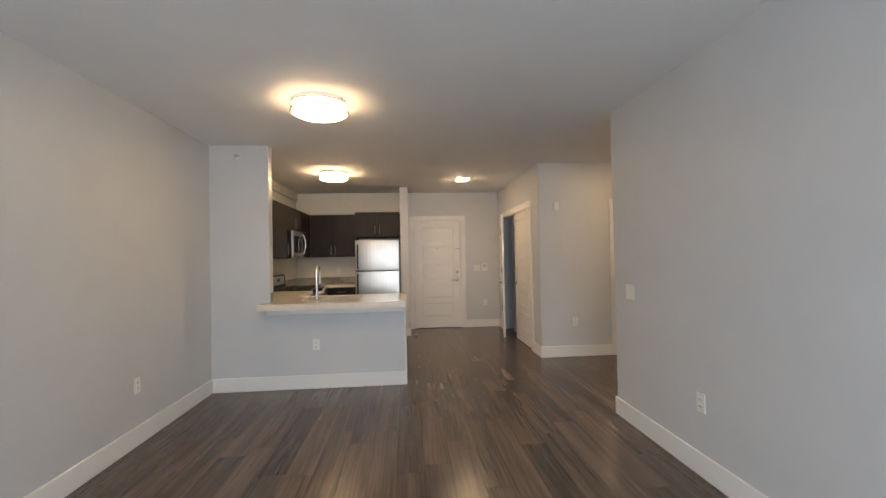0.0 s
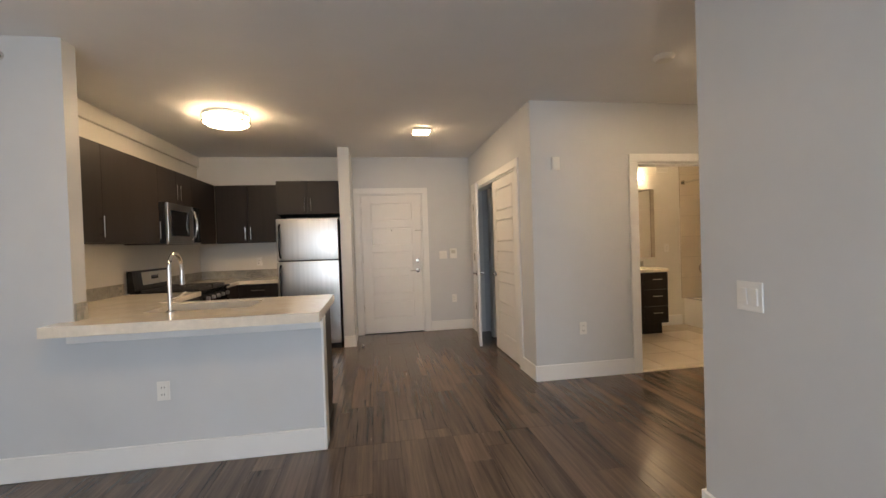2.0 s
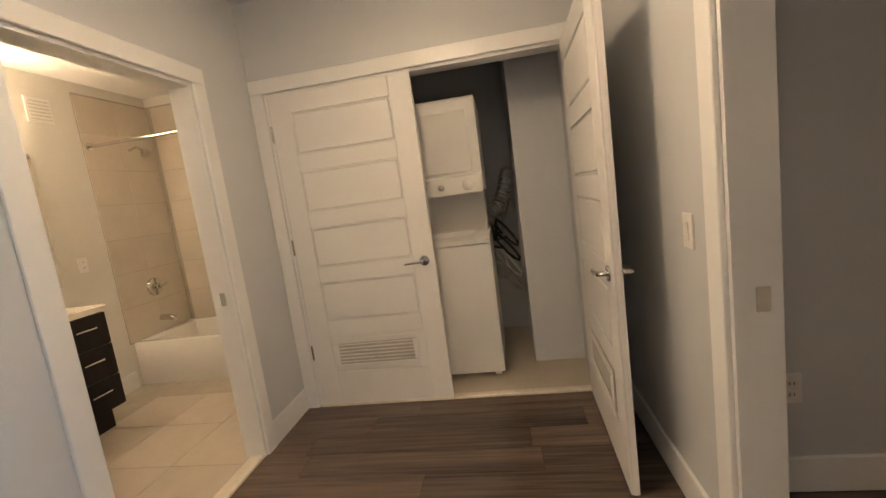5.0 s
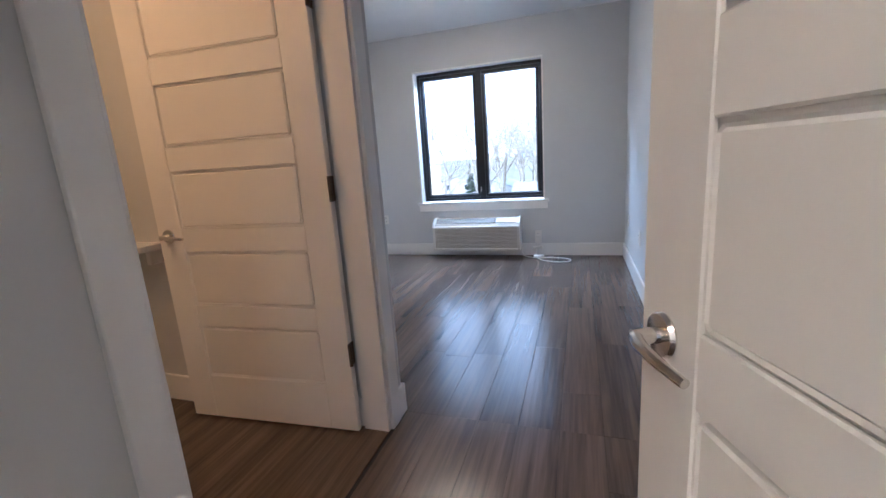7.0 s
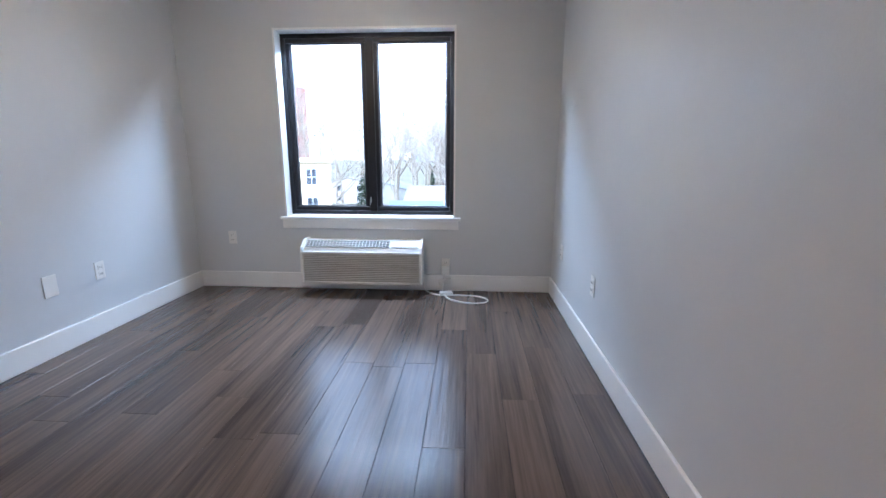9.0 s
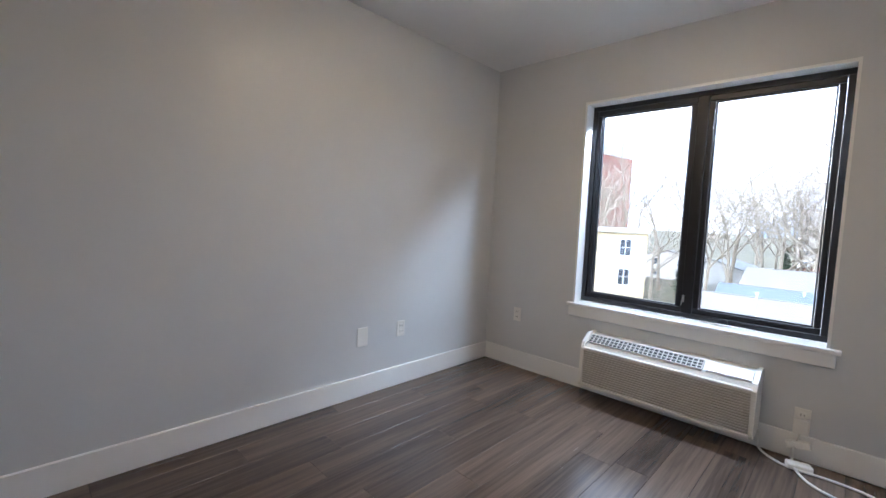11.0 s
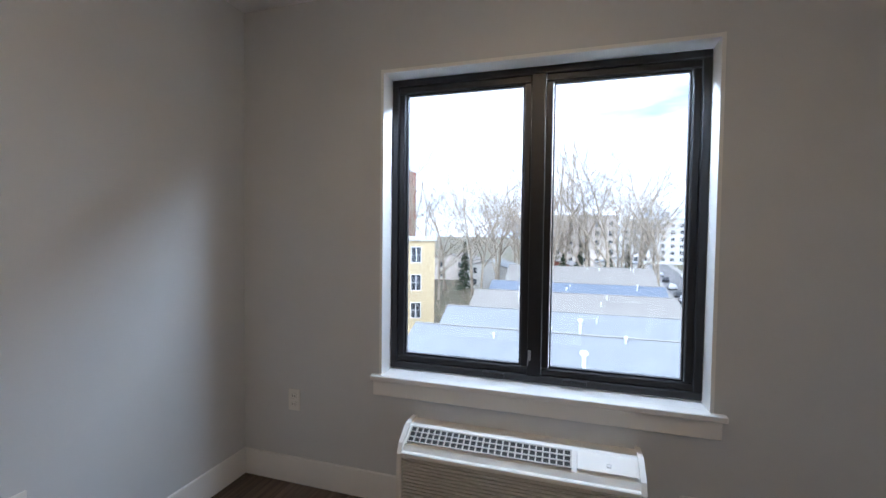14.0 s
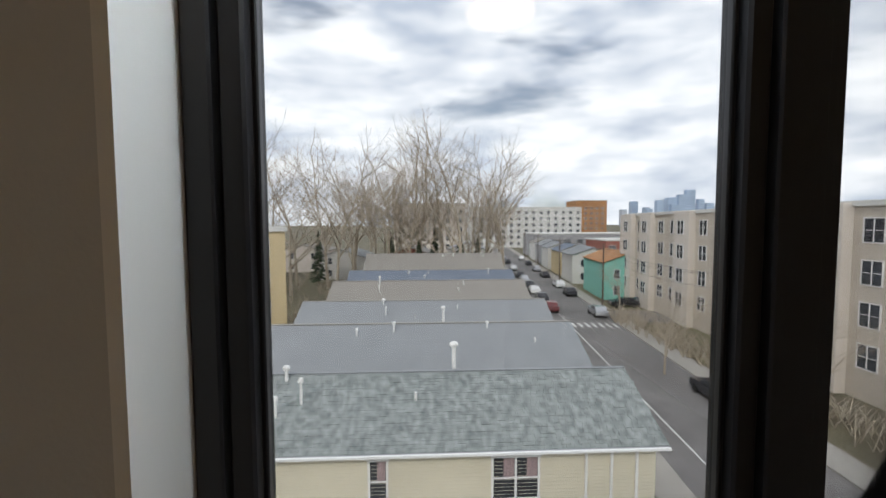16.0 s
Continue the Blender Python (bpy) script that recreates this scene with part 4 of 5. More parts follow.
Build().prism([(0.071, 1.285), (0.020, 1.275), (0.035, 1.385), (0.071, 1.40)], "x", -W + 0.01, -0.01).done("control_panel", M_PLAST, e)
for k, x in enumerate((-0.10, -0.28, -0.40, -0.54)):
    r = 0.04 if k == 0 else 0.022
    Build().lathe([(0, 0), (r, 0), (r * 0.9, 0.018), (r * 0.3, 0.03), (0, 0.03)], 20, Matrix.Translation((x, 0.028, 1.33)) @ pose(0, 0, 0, 98)).done("knob", M_ACG if k else M_PLAST, e, True)
e = base("dryer_vent_hose", pose(0, 0, 0), "silver foil dryer hose behind the machines", "hose")
pts = [Vector(p) for p in ((6.02, 5.20, 1.02), (6.05, 5.17, 1.10), (6.10, 5.10, 1.15), (6.13, 5.05, 1.24), (6.15, 5.02, 1.34), (6.21, 5.00, 1.40), (6.32, 4.99, 1.40), (6.45, 4.99, 1.38))]
fine = [pts[i].lerp(pts[i + 1], k / 7) for i in range(7) for k in range(7)]
Build().tube(fine, [0.056 if k % 2 else 0.047 for k in range(len(fine))], 14).done("duct", M_HOSE, e, True)
for k, c in enumerate((M_HOSE, M_PLAST, M_PIPE, M_PIPE)):
    e = base("washer_hose", pose(0, 0, 0), "looped washing machine hose on the wall", "hose", "washer hoses")
    dy, low = 0.045 * k, 0.40 + 0.13 * k
    loop = [(6.44, 5.0 + dy, 1.18), (6.36, 5.01 + dy, 1.17), (6.28, 5.05 + dy, 1.05), (6.25, 5.10 + dy * 0.5, 0.85)]
    loop += [(6.22, 5.07 - 0.10 * math.sin(a * 0.6), low + 0.13 - 0.13 * math.cos(a * 0.6 - 1.2)) for a in range(11)]
    loop += [(6.15, 5.20, low + 0.16), (6.09, 5.24, low + 0.20)]
    Build().tube(loop, 0.011, 8).done("tube", c, e, True)
e = base("water_valve_box", pose(6.45, 5.08, 1.15, 0, 0, -90), "grey washing machine valve box", "valve box")
Build().box(-0.10, 0.10, -0.03, 0.0, -0.08, 0.08, 0.004).done("box", M_PLAST, e)
Build().tube([(-0.05, -0.03, 0.03), (-0.05, -0.09, 0.03)], 0.012, 8).tube([(0.05, -0.03, 0.03), (0.05, -0.09, 0.03)], 0.012, 8).done("valve", M_RED, e)

# ---- bathroom off the corridor ----
e = base("bathtub", pose(5.752, 6.64, 0), "white acrylic alcove bathtub with tiled surround", "bathtub")
b = Build()
TW, TL, TH = 0.69, 1.715, 0.385
b.box(0, 0.075, 0, TL, 0.0, TH, 0.012, None, 2).box(TW - 0.06, TW, 0, TL, 0, TH, 0.01).box(0.075, TW - 0.06, 0, 0.09, 0, TH, 0.01).box(0.075, TW - 0.06, TL - 0.10, TL, 0, TH, 0.012, None, 2)
b.box(0.07, TW - 0.05, 0.08, TL - 0.08, 0.0, 0.10, 0.01)
b.done("basin", M_TUB, e, True)
e = base("tub_tap", pose(6.09, 8.347, -0.05, 0, 0, 0), "chrome tub spout and shower valve", "tap")
b = Build()
b.lathe([(0, 0), (0.085, 0), (0.080, 0.012), (0.03, 0.016), (0.028, 0.05), (0, 0.05)], 28, Matrix.Translation((0, 0, 0.86)) @ pose(0, 0, 0, 90))
b.tube([(0, -0.05, 0.86), (0.06, -0.06, 0.865), (0.10, -0.06, 0.87)], [0.014, 0.010, 0.007], 10)
b.done("valve", M_CHROME, e, True)
Build().tube([(0, 0, 0.56), (0, -0.08, 0.56), (0, -0.13, 0.545), (0, -0.14, 0.53)], [0.028, 0.026, 0.022, 0.02], 14).done("spout", M_CHROME, e, True)
e = base("wall_shower", pose(6.15, 8.347, 2.07), "chrome wall shower head", "shower")
Build().tube([(0, 0, 0.0), (0, -0.08, 0.02), (0, -0.14, -0.02)], 0.010, 10).done("arm", M_CHROME, e, True)
Build().lathe([(0, 0), (0.015, 0), (0.038, 0.04), (0.04, 0.055), (0, 0.056)], 20, Matrix.Translation((0, -0.13, -0.015)) @ pose(0, 0, 0, 145)).done("rose", M_CHROME, e, True)
e = base("shower_rod", pose(5.775, 6.63, 2.07), "chrome shower curtain rod", "curtain rod")
Build().tube([(0, 0.0, 0), (0, 1.716, 0)], 0.013, 12).done("rod", M_CHROME, e, True)
for y in (0.0, 1.708):
    Build().tube([(0, y, 0), (0, y + 0.008, 0)], 0.035, 16).done("flange", M_CHROME, e, True)

e = base("bathroom_vanity", pose(4.15, 7.82, 0), "dark espresso vanity with a cream quartz top", "vanity")
VW = 0.945
Build().box(0.0, VW, 0.02, 0.52, 0.16, 0.83).box(0.03, VW - 0.03, 0.10, 0.50, 0, 0.16).done("body", M_DARKCAB, e)
for x0, x1 in ((0.0, 0.35), (0.595, VW)):
    for k in range(3):
        z0 = 0.17 + k * 0.22
        d = Build().box(x0 + 0.003, x1 - 0.003, 0, 0.02, z0, z0 + 0.213, 0.0015).done("drawer", M_DARKCAB, e)
        bar_handle(d, ((x0 + x1) / 2 - 0.07, 0, z0 + 0.13), ((x0 + x1) / 2 + 0.07, 0, z0 + 0.13), (0, -0.028, 0))
Build().box(0.353, 0.592, 0, 0.02, 0.17, 0.823, 0.0015).done("door", M_DARKCAB, e)
Build().box(-0.01, VW + 0.012, -0.015, 0.535, 0.832, 0.872, 0.004).done("top", M_STONE, e)
Build().box(-0.01, VW + 0.012, 0.522, 0.535, 0.872, 0.95, 0.002).done("splash", M_MOSA, e)
b = Build()
b.tube([(0.57, 0.44, 0.872), (0.57, 0.44, 0.99), (0.57, 0.40, 1.02), (0.57, 0.33, 1.01)], 0.014, 12)
b.done("tap", M_CHROME, e, True)
e = base("bathroom_mirror", pose(4.28, 8.352, 0), "large frameless bathroom wall mirror", "mirror")
Build().box(0, 1.02, -0.006, 0.006, 1.00, 1.98, 0.001).done("glass", M_MIRROR, e)
e = base("vanity_light", pose(4.78, 8.36, 2.16), "lit bar light above the bathroom mirror", "wall lamp")
Build().box(-0.32, 0.32, -0.03, 0, -0.04, 0.04, 0.006).done("backplate", M_CHROME, e)
Build().box(-0.30, 0.30, -0.10, -0.03, -0.045, 0.045, 0.015, None, 2).done("diffuser", M_DIFF_V, e)
e = base("vent_grille", pose(5.45, 8.36, 2.31), "small white wall vent grille", "vent")
Build().box(-0.09, 0.09, -0.008, 0, -0.09, 0.09, 0.002).done("frame", M_PLAST, e)
for k in range(6):
    Build().box(-0.075, 0.075, -0.014, -0.006, -0.07 + k * 0.026, -0.062 + k * 0.026).done("slat", M_ACG, e)

# ---- bathroom off the bedroom ----
e = base("ensuite_ceiling_lamp", pose(5.2, 3.75, CEIL, 180), "lit round flush bathroom ceiling lamp", "ceiling lamp")
Build().lathe([(0, 0), (0.16, 0), (0.16, 0.05), (0.10, 0.075), (0, 0.08)], 32).done("diffuser", M_DIFF_E, e, True)
e = base("wall_shelf", pose(5.42, 2.69, 0.84), "small white wall-hung bathroom shelf", "shelf")
Build().box(0, 0.55, 0, 0.14, 0, 0.03, 0.004).box(0.02, 0.05, 0.0, 0.08, -0.07, 0.0, 0.003).box(0.5, 0.53, 0.0, 0.08, -0.07, 0.0, 0.003).done("board", M_TRIM, e)

# ---- outdoors ----
GZ = -12.0
structure(Build().box(-1500, 1500, -3500, 60, GZ - 1, GZ).done("ground", M_GROUND), "winter ground of earth and dull grass", "ground")
ROADM = Matrix.Translation((-13.6, -30, 0)) @ pose(0, 0, 0, 0, 0, -6.5)
b = Build().box(-4.3, 4.3, -420, 40, GZ, GZ + 0.02, 0, ROADM)
b.box(-40, -4.3, -34, -26.5, GZ, GZ + 0.02, 0, ROADM)
structure(b.done("road", M_ROAD), "worn grey asphalt street with a side street", "road")
b = Build()
for x0, x1 in ((4.3, 6.2),):
    b.box(x0, x1, -420, 40, GZ, GZ + 0.14, 0, ROADM)
b.box(-6.4, -4.3, -420, -34.5, GZ, GZ + 0.14, 0, ROADM).box(-6.4, -4.3, -26, 40, GZ, GZ + 0.14, 0, ROADM)
structure(b.done("pavement", M_PAVE), "pale concrete pavement along the street", "pavement")
b = Build()
b.box(2.1, 2.22, -420, 40, GZ + 0.02, GZ + 0.028, 0, ROADM)
for k in range(9):
    b.box(-3.9 + k * 0.9, -3.5 + k * 0.9, -25.6, -23.2, GZ + 0.02, GZ + 0.028, 0, ROADM)
structure(b.done("road_markings", M_LINE), "white painted road lines and crossing", "road marking")
# near apron and lawns beside the own building
structure(Build().box(-40, -21, -22, 30, GZ, GZ + 0.06).done("pavement_forecourt", M_PAVE), "pale concrete forecourt", "pavement")


def sash_window(e, x, y, z, w, h, lights=1, curtain=False):
    """A white-framed house window on a wall that looks along +y."""
    b = Build()
    f = 0.07
    b.box(x - w / 2 - f, x + w / 2 + f, y, y + 0.05, z - f, z, 0.005).box(x - w / 2 - f, x + w / 2 + f, y, y + 0.05, z + h, z + h + f, 0.005)
    for k in range(lights + 1):
        xx = x - w / 2 + k * w / lights
        b.box(xx - f / 2, xx + f / 2, y, y + 0.05, z, z + h)
    b.box(x - w / 2, x + w / 2, y, y + 0.045, z + h / 2 - 0.025, z + h / 2 + 0.025)
    o = b.done("window_frame", M_TRIM, e)
    Build().box(x - w / 2, x + w / 2, y - 0.03, y + 0.012, z, z + h).done("pane", M_FARW, o)
    if curtain:
        for k in range(lights):
            x0 = x - w / 2 + k * w / lights + 0.06
            Build().box(x0, x0 + w / lights * 0.45, y + 0.013, y + 0.018, z + h / 2 + 0.03, z + h - 0.03).done("curtain", M_CURT, o)


def house(name, y_ridge, z_ridge, half, slope, x0, x1, roof, wallm, label, near=False):
    """A gabled house whose ridge runs along x."""
    e = base(name, pose((x0 + x1) / 2, y_ridge, GZ), label, "house", "row of houses")
    w = (x1 - x0) / 2
    zr = z_ridge - GZ
    ze = zr - half * slope
    inn = half - 0.35
    zi = zr - inn * slope - 0.12
    Build().prism([(-inn, 0), (inn, 0), (inn, zi), (0, zr - 0.12), (-inn, zi)], "x", -w + 0.3, w - 0.3).done("wall", wallm, e)
    b = Build()
    t = 0.10
    b.prism([(-half, ze - t), (0, zr - t), (half, ze - t), (half, ze), (0, zr), (-half, ze)], "x", -w, w)
    b.done("roof", roof, e)
    b = Build()
    b.box(-w, w, half - 0.02, half + 0.09, ze - 0.10, ze - 0.005, 0.01).box(-w, w, -half - 0.09, -half + 0.02, ze - 0.10, ze - 0.005, 0.01)
    b.done("gutter", M_TRIM, e)
    Build().box(-w, w, -0.10, 0.10, zr - 0.02, zr + 0.035, 0.01).done("ridge_cap", roof if near else M_PAVE, e)
    return e, w, half, slope, zr, ze


def vent_pipe(x, y, z, h, r, cap):
    e = base("roof_vent", pose(x, y, z), "white metal roof vent pipe", "vent pipe", "roof vents")
    Build().tube([(0, 0, -0.3), (0, 0, h)], r, 10).done("pipe", M_PLAST, e, True)
    if cap:
        Build().lathe([(0, h - 0.02), (r * 2.1, h), (r * 2.1, h + 0.10), (r * 1.2, h + 0.17), (0, h + 0.18)], 14).done("cap", M_PLAST, e, True)


ROWS = [(-17.4, -4.65, 3.45, M_ROOF, "row house with a grey shingle roof"), (-25.9, -4.66, 3.9, M_ROOF, "row house with a grey shingle roof"),
        (-33.9, -4.70, 3.9, M_ROOF, "row house with a grey shingle roof"), (-45.0, -4.6, 4.2, M_ROOFC, "row house with a brown-grey shingle roof"),
        (-55.2, -4.6, 4.4, M_ROOFB, "row house with a blue-grey shingle roof"), (-72.0, -3.6, 5.0, M_ROOFC, "row house with a brown-grey shingle roof")]
rnd = random.Random(11)
for k, (y, z, half, roof, lab) in enumerate(ROWS):
    xr = -3.35 - 0.085 * (-17.4 - y)
    e, w, hf, sl, zr, ze = house("row_house", y, z, half, 0.46, xr, 14.6, roof, M_SIDING, lab, k == 0)
    xm = (xr + 14.6) / 2
    if k == 0:
        for x, ww, l in ((6.65, 0.62, 1), (1.92, 1.62, 2), (10.8, 0.8, 1), (12.9, 0.8, 1)):
            sash_window(e, x - xm, hf - 0.35, ze - 1.85, ww, 1.45, l, True)
            sash_window(e, x - xm, hf - 0.35, ze - 4.75, ww, 1.45, l, True)
        b = Build()
        for x in (-0.55, -1.45, -2.35):
            b.tube([(x - xm, hf - 0.30, ze - 0.1), (x - xm, hf - 0.30, 0.2)], 0.05, 8)
        b.done("downpipe", M_TRIM, e)
        b = Build()
        for r in range(40):
            zz = 0.4 + r * 0.13
            if zz < ze - 0.25:
                b.box(-w + 0.3, w - 0.3, hf - 0.352, hf - 0.335, zz, zz + 0.012)
        b.done("siding_lap", M_SIDING, e)
        # shingle tabs on the slope that faces the window
        L = math.hypot(hf, zr - ze)
        ang = math.degrees(math.atan2(zr - ze, hf))
        sm = Matrix.Translation((0, 0, zr)) @ pose(0, 0, 0, -ang)
        b = Build()
        rows_n = int(L / 0.15)
        for r in range(rows_n):
            x = -w - (r % 3) * 0.09
            while x < w - 0.05:
                ww = rnd.choice((0.14, 0.20, 0.26, 0.31))
                t0 = rnd.choice((0.010, 0.016, 0.026))
                b.box(max(x, -w), min(x + ww - 0.012, w), r * 0.15 + 0.01, r * 0.15 + 0.155, 0.0, t0, 0, sm @ pose(0, 0, 0, 0.0))
                x += ww
        tagged(b.done("shingle", M_SHINGLE, e), kind="stuff")
    n = 4 if k else 3
    for j in range(n):
        x = rnd.uniform(xr + 2.5, 11)
        dy = rnd.uniform(0.3, 2.2)
        vent_pipe(x, y + dy, z - dy * 0.46, rnd.choice((0.3, 0.45, 0.6)), rnd.choice((0.05, 0.07)), rnd.random() < 0.6)
vent_pipe(3.79, -17.9, -4.8, 1.05, 0.09, True)
vent_pipe(9.64, -15.9, -5.0, 0.55, 0.05, True)
vent_pipe(3.72, -28.9, -5.8, 1.4, 0.09, True)


def block(name, m, w, d, h, wallm, label, cols, floors, f_h, win_w, win_h, base_h=0.6, category="building", bays=(), bay_m=None, roof_m=None):
    """A flat-roofed building; its front looks along +y, its middle at the origin."""
    e = base(name, m, label, category)
    Build().box(-w / 2, w / 2, -d, 0, 0, h, 0.03).done("wall", wallm, e)
    Build().box(-w / 2 - 0.2, w / 2 + 0.2, -d - 0.2, 0.25, h, h + 0.45, 0.03).done("parapet", roof_m or M_WHITEB, e)
    for x0, x1 in bays:
        Build().box(x0, x1, 0, 0.9, 0, h + 0.3, 0.03).done("bay", bay_m or wallm, e)
    fr, pn = Build(), Build()
    for c in cols:
        yo = 0.9 if any(a < c < q for a, q in bays) else 0.0
        for f in range(floors):
            z = base_h + f * f_h + 0.9
            fr.box(c - win_w / 2 - 0.08, c + win_w / 2 + 0.08, yo, yo + 0.08, z - 0.08, z)
            fr.box(c - win_w / 2 - 0.08, c + win_w / 2 + 0.08, yo, yo + 0.08, z + win_h, z + win_h + 0.08)
            for q in (-win_w / 2 - 0.04, 0, win_w / 2 + 0.04):
                fr.box(c + q - 0.04, c + q + 0.04, yo, yo + 0.08, z, z + win_h)
            fr.box(c - win_w / 2, c + win_w / 2, yo, yo + 0.07, z + win_h * 0.5 - 0.03, z + win_h * 0.5 + 0.03)
            pn.box(c - win_w / 2, c + win_w / 2, yo - 0.1, yo + 0.04, z, z + win_h)
    o = fr.done("window_frame", M_TRIM, e)
    pn.done("pane", M_FARW, o)
    return e


# four-storey apartment block across the street, its front to the street
block("apartment_block", Matrix.Translation((-29.0, -47.0, GZ)) @ pose(0, 0, 0, 0, 0, -90 - 4), 54, 18, 14.6, M_STUCCO2, "beige stucco four-storey apartment block",
      [-24.5 + k * 3.5 for k in range(15)], 4, 3.15, 1.5, 1.75, 1.6, bays=[(-27, -22.8), (-15.9, -12.2), (-5.4, -1.7), (5.1, 8.8), (15.6, 19.3), (22.6, 27)], bay_m=M_STUCCO)
block("ochre_apartment_block", Matrix.Translation((27.0, -39.1, GZ)) @ pose(0, 0, 0, 0, 0, 19), 18, 10, 12.7, M_YELLOW, "ochre rendered apartment block with a flat roof",
      [-7.0, -3.5, 0, 3.5, 7.0], 4, 3.0, 1.0, 1.6, 0.5)
block("brick_tower", Matrix.Translation((74, -128, GZ)) @ pose(0, 0, 0, 0, 0, -10), 22, 20, 36, M_BRICK, "tall red brick apartment tower", [-9 + k * 3 for k in range(7)], 11, 3.1, 1.6, 1.6, 0.6)
block("white_apartment_block", Matrix.Translation((-52, -232, GZ)), 62, 20, 22, M_WHITEB, "long pale flat-roofed apartment block", [-29 + k * 4.15 for k in range(15)], 6, 3.4, 1.7, 1.7, 0.6)
block("stone_school", Matrix.Translation((2, -190, GZ)), 32, 20, 22, M_STUCCO, "tan stone building behind bare trees", [-13.5 + k * 5.4 for k in range(6)], 5, 3.9, 1.8, 2.2, 1.0, roof_m=M_ROOFC)
block("red_office_building", Matrix.Translation((-112, -290, GZ)), 22, 20, 29, M_ORANGE, "distant red-brown stepped building", [-8 + k * 4 for k in range(5)], 7, 3.5, 2.0, 1.6, 1.0)
block("grey_warehouse", Matrix.Translation((-62, -165, GZ)), 46, 20, 9, M_GREYB, "low grey flat-roofed warehouse", [-20 + k * 5 for k in range(9)], 2, 3.6, 2.6, 1.8, 0.8)
block("brick_warehouse", Matrix.Translation((-70, -125, GZ)), 40, 16, 8, M_BRICK, "low brick flat-roofed warehouse", [-17 + k * 5 for k in range(8)], 2, 3.4, 2.2, 1.7, 0.6)


def side_house(x, y, w, d, h, wallm, roofm, label):
    e = base("street_house", Matrix.Translation((x, y, GZ)) @ pose(0, 0, 0, 0, 0, -6.5), label, "house", "street houses")
    Build().prism([(-w / 2, 0), (w / 2, 0), (w / 2, h), (0, h + 1.6), (-w / 2, h)], "y", -d / 2, d / 2).done("wall", wallm, e)
    b = Build()
    b.prism([(-w / 2 - 0.3, h - 0.15), (0, h + 1.62), (w / 2 + 0.3, h - 0.15), (w / 2 + 0.3, h), (0, h + 1.78), (-w / 2 - 0.3, h)], "y", -d / 2 - 0.3, d / 2 + 0.3)
    b.done("roof", roofm, e)
    fr = Build()
    for f in range(2):
        for c in (-w / 4, w / 4):
            sash_window(e, c, d / 2 + 0.001, 0.9 + f * 2.9, 1.0, 1.5, 1)
    return e


SH = [(-31.5, -78, 9, 13, 6.6, M_TEAL, M_ORANGE, "teal-sided house with a rust shingle roof"), (-42, -80, 9, 13, 6.0, M_WHITEB, M_ROOFC, "white-sided house with a brown roof"),
      (-33, -97, 9, 11, 6.4, M_WHITEB, M_ROOF, "white-sided house with a grey roof"), (-34.5, -112, 8, 11, 6.2, M_YELLOW, M_ROOFB, "yellow-sided house with a dark roof"),
      (-36, -127, 8, 11, 6.2, M_WHITEB, M_ROOF, "white-sided house with a grey roof"), (-38, -142, 8, 11, 6.2, M_GREYB, M_ROOF, "grey-sided house with a grey roof"),
      (-40, -158, 8, 11, 6.2, M_WHITEB, M_ROOFC, "white-sided house with a brown roof"), (-48, -100, 9, 11, 6.2, M_GREYB, M_ROOFC, "grey-sided house with a brown roof"),
      (40, -75, 10, 12, 5.5, M_BRICK, M_ROOFC, "low red brick house among trees"), (55, -92, 11, 12, 5.5, M_WHITEB, M_ROOFC, "pale house among trees"),
      (24, -108, 11, 12, 5.5, M_WHITEB, M_ROOF, "pale house among trees"), (8, -118, 11, 12, 5.5, M_BRICK, M_ROOFC, "low red brick house among trees"),
      (38, -125, 12, 12, 6.0, M_STUCCO, M_ROOFC, "tan house among trees"), (-8, -128, 11, 12, 6.0, M_WHITEB, M_ROOF, "pale house among trees")]
for q in SH:
    side_house(*q)

# far skyline
rnd = random.Random(21)
b1, b2 = Build(), Build()
for k in range(90):
    y = -1900 + rnd.uniform(-150, 150)
    x = rnd.uniform(-1700, 300)
    h = rnd.uniform(35, 75) + (rnd.random() ** 3) * 50
    w = rnd.uniform(14, 38)
    (b1 if rnd.random() < 0.5 else b2).box(x - w / 2, x + w / 2, y - 15, y + 15, GZ, GZ + h)
for x, h, w in ((-1150, 190, 40), (-1085, 150, 60), (-1110, 165, 34), (-1190, 140, 26), (-1230, 120, 34), (-270, 150, 14), (-385, 105, 24), (-1010, 135, 30), (-1080, 110, 40)):
    b1.box(x - w / 2, x + w / 2, -1760 - w, -1740 - w * 0.5 - h * 0.1, GZ, GZ + h * 0.82)
structure(b1.done("backdrop_skyline_glass", M_SKYL), "hazy blue city towers on the horizon", "skyline")
structure(b2.done("backdrop_skyline_stone", M_SKYL2), "hazy grey city towers on the horizon", "skyline")


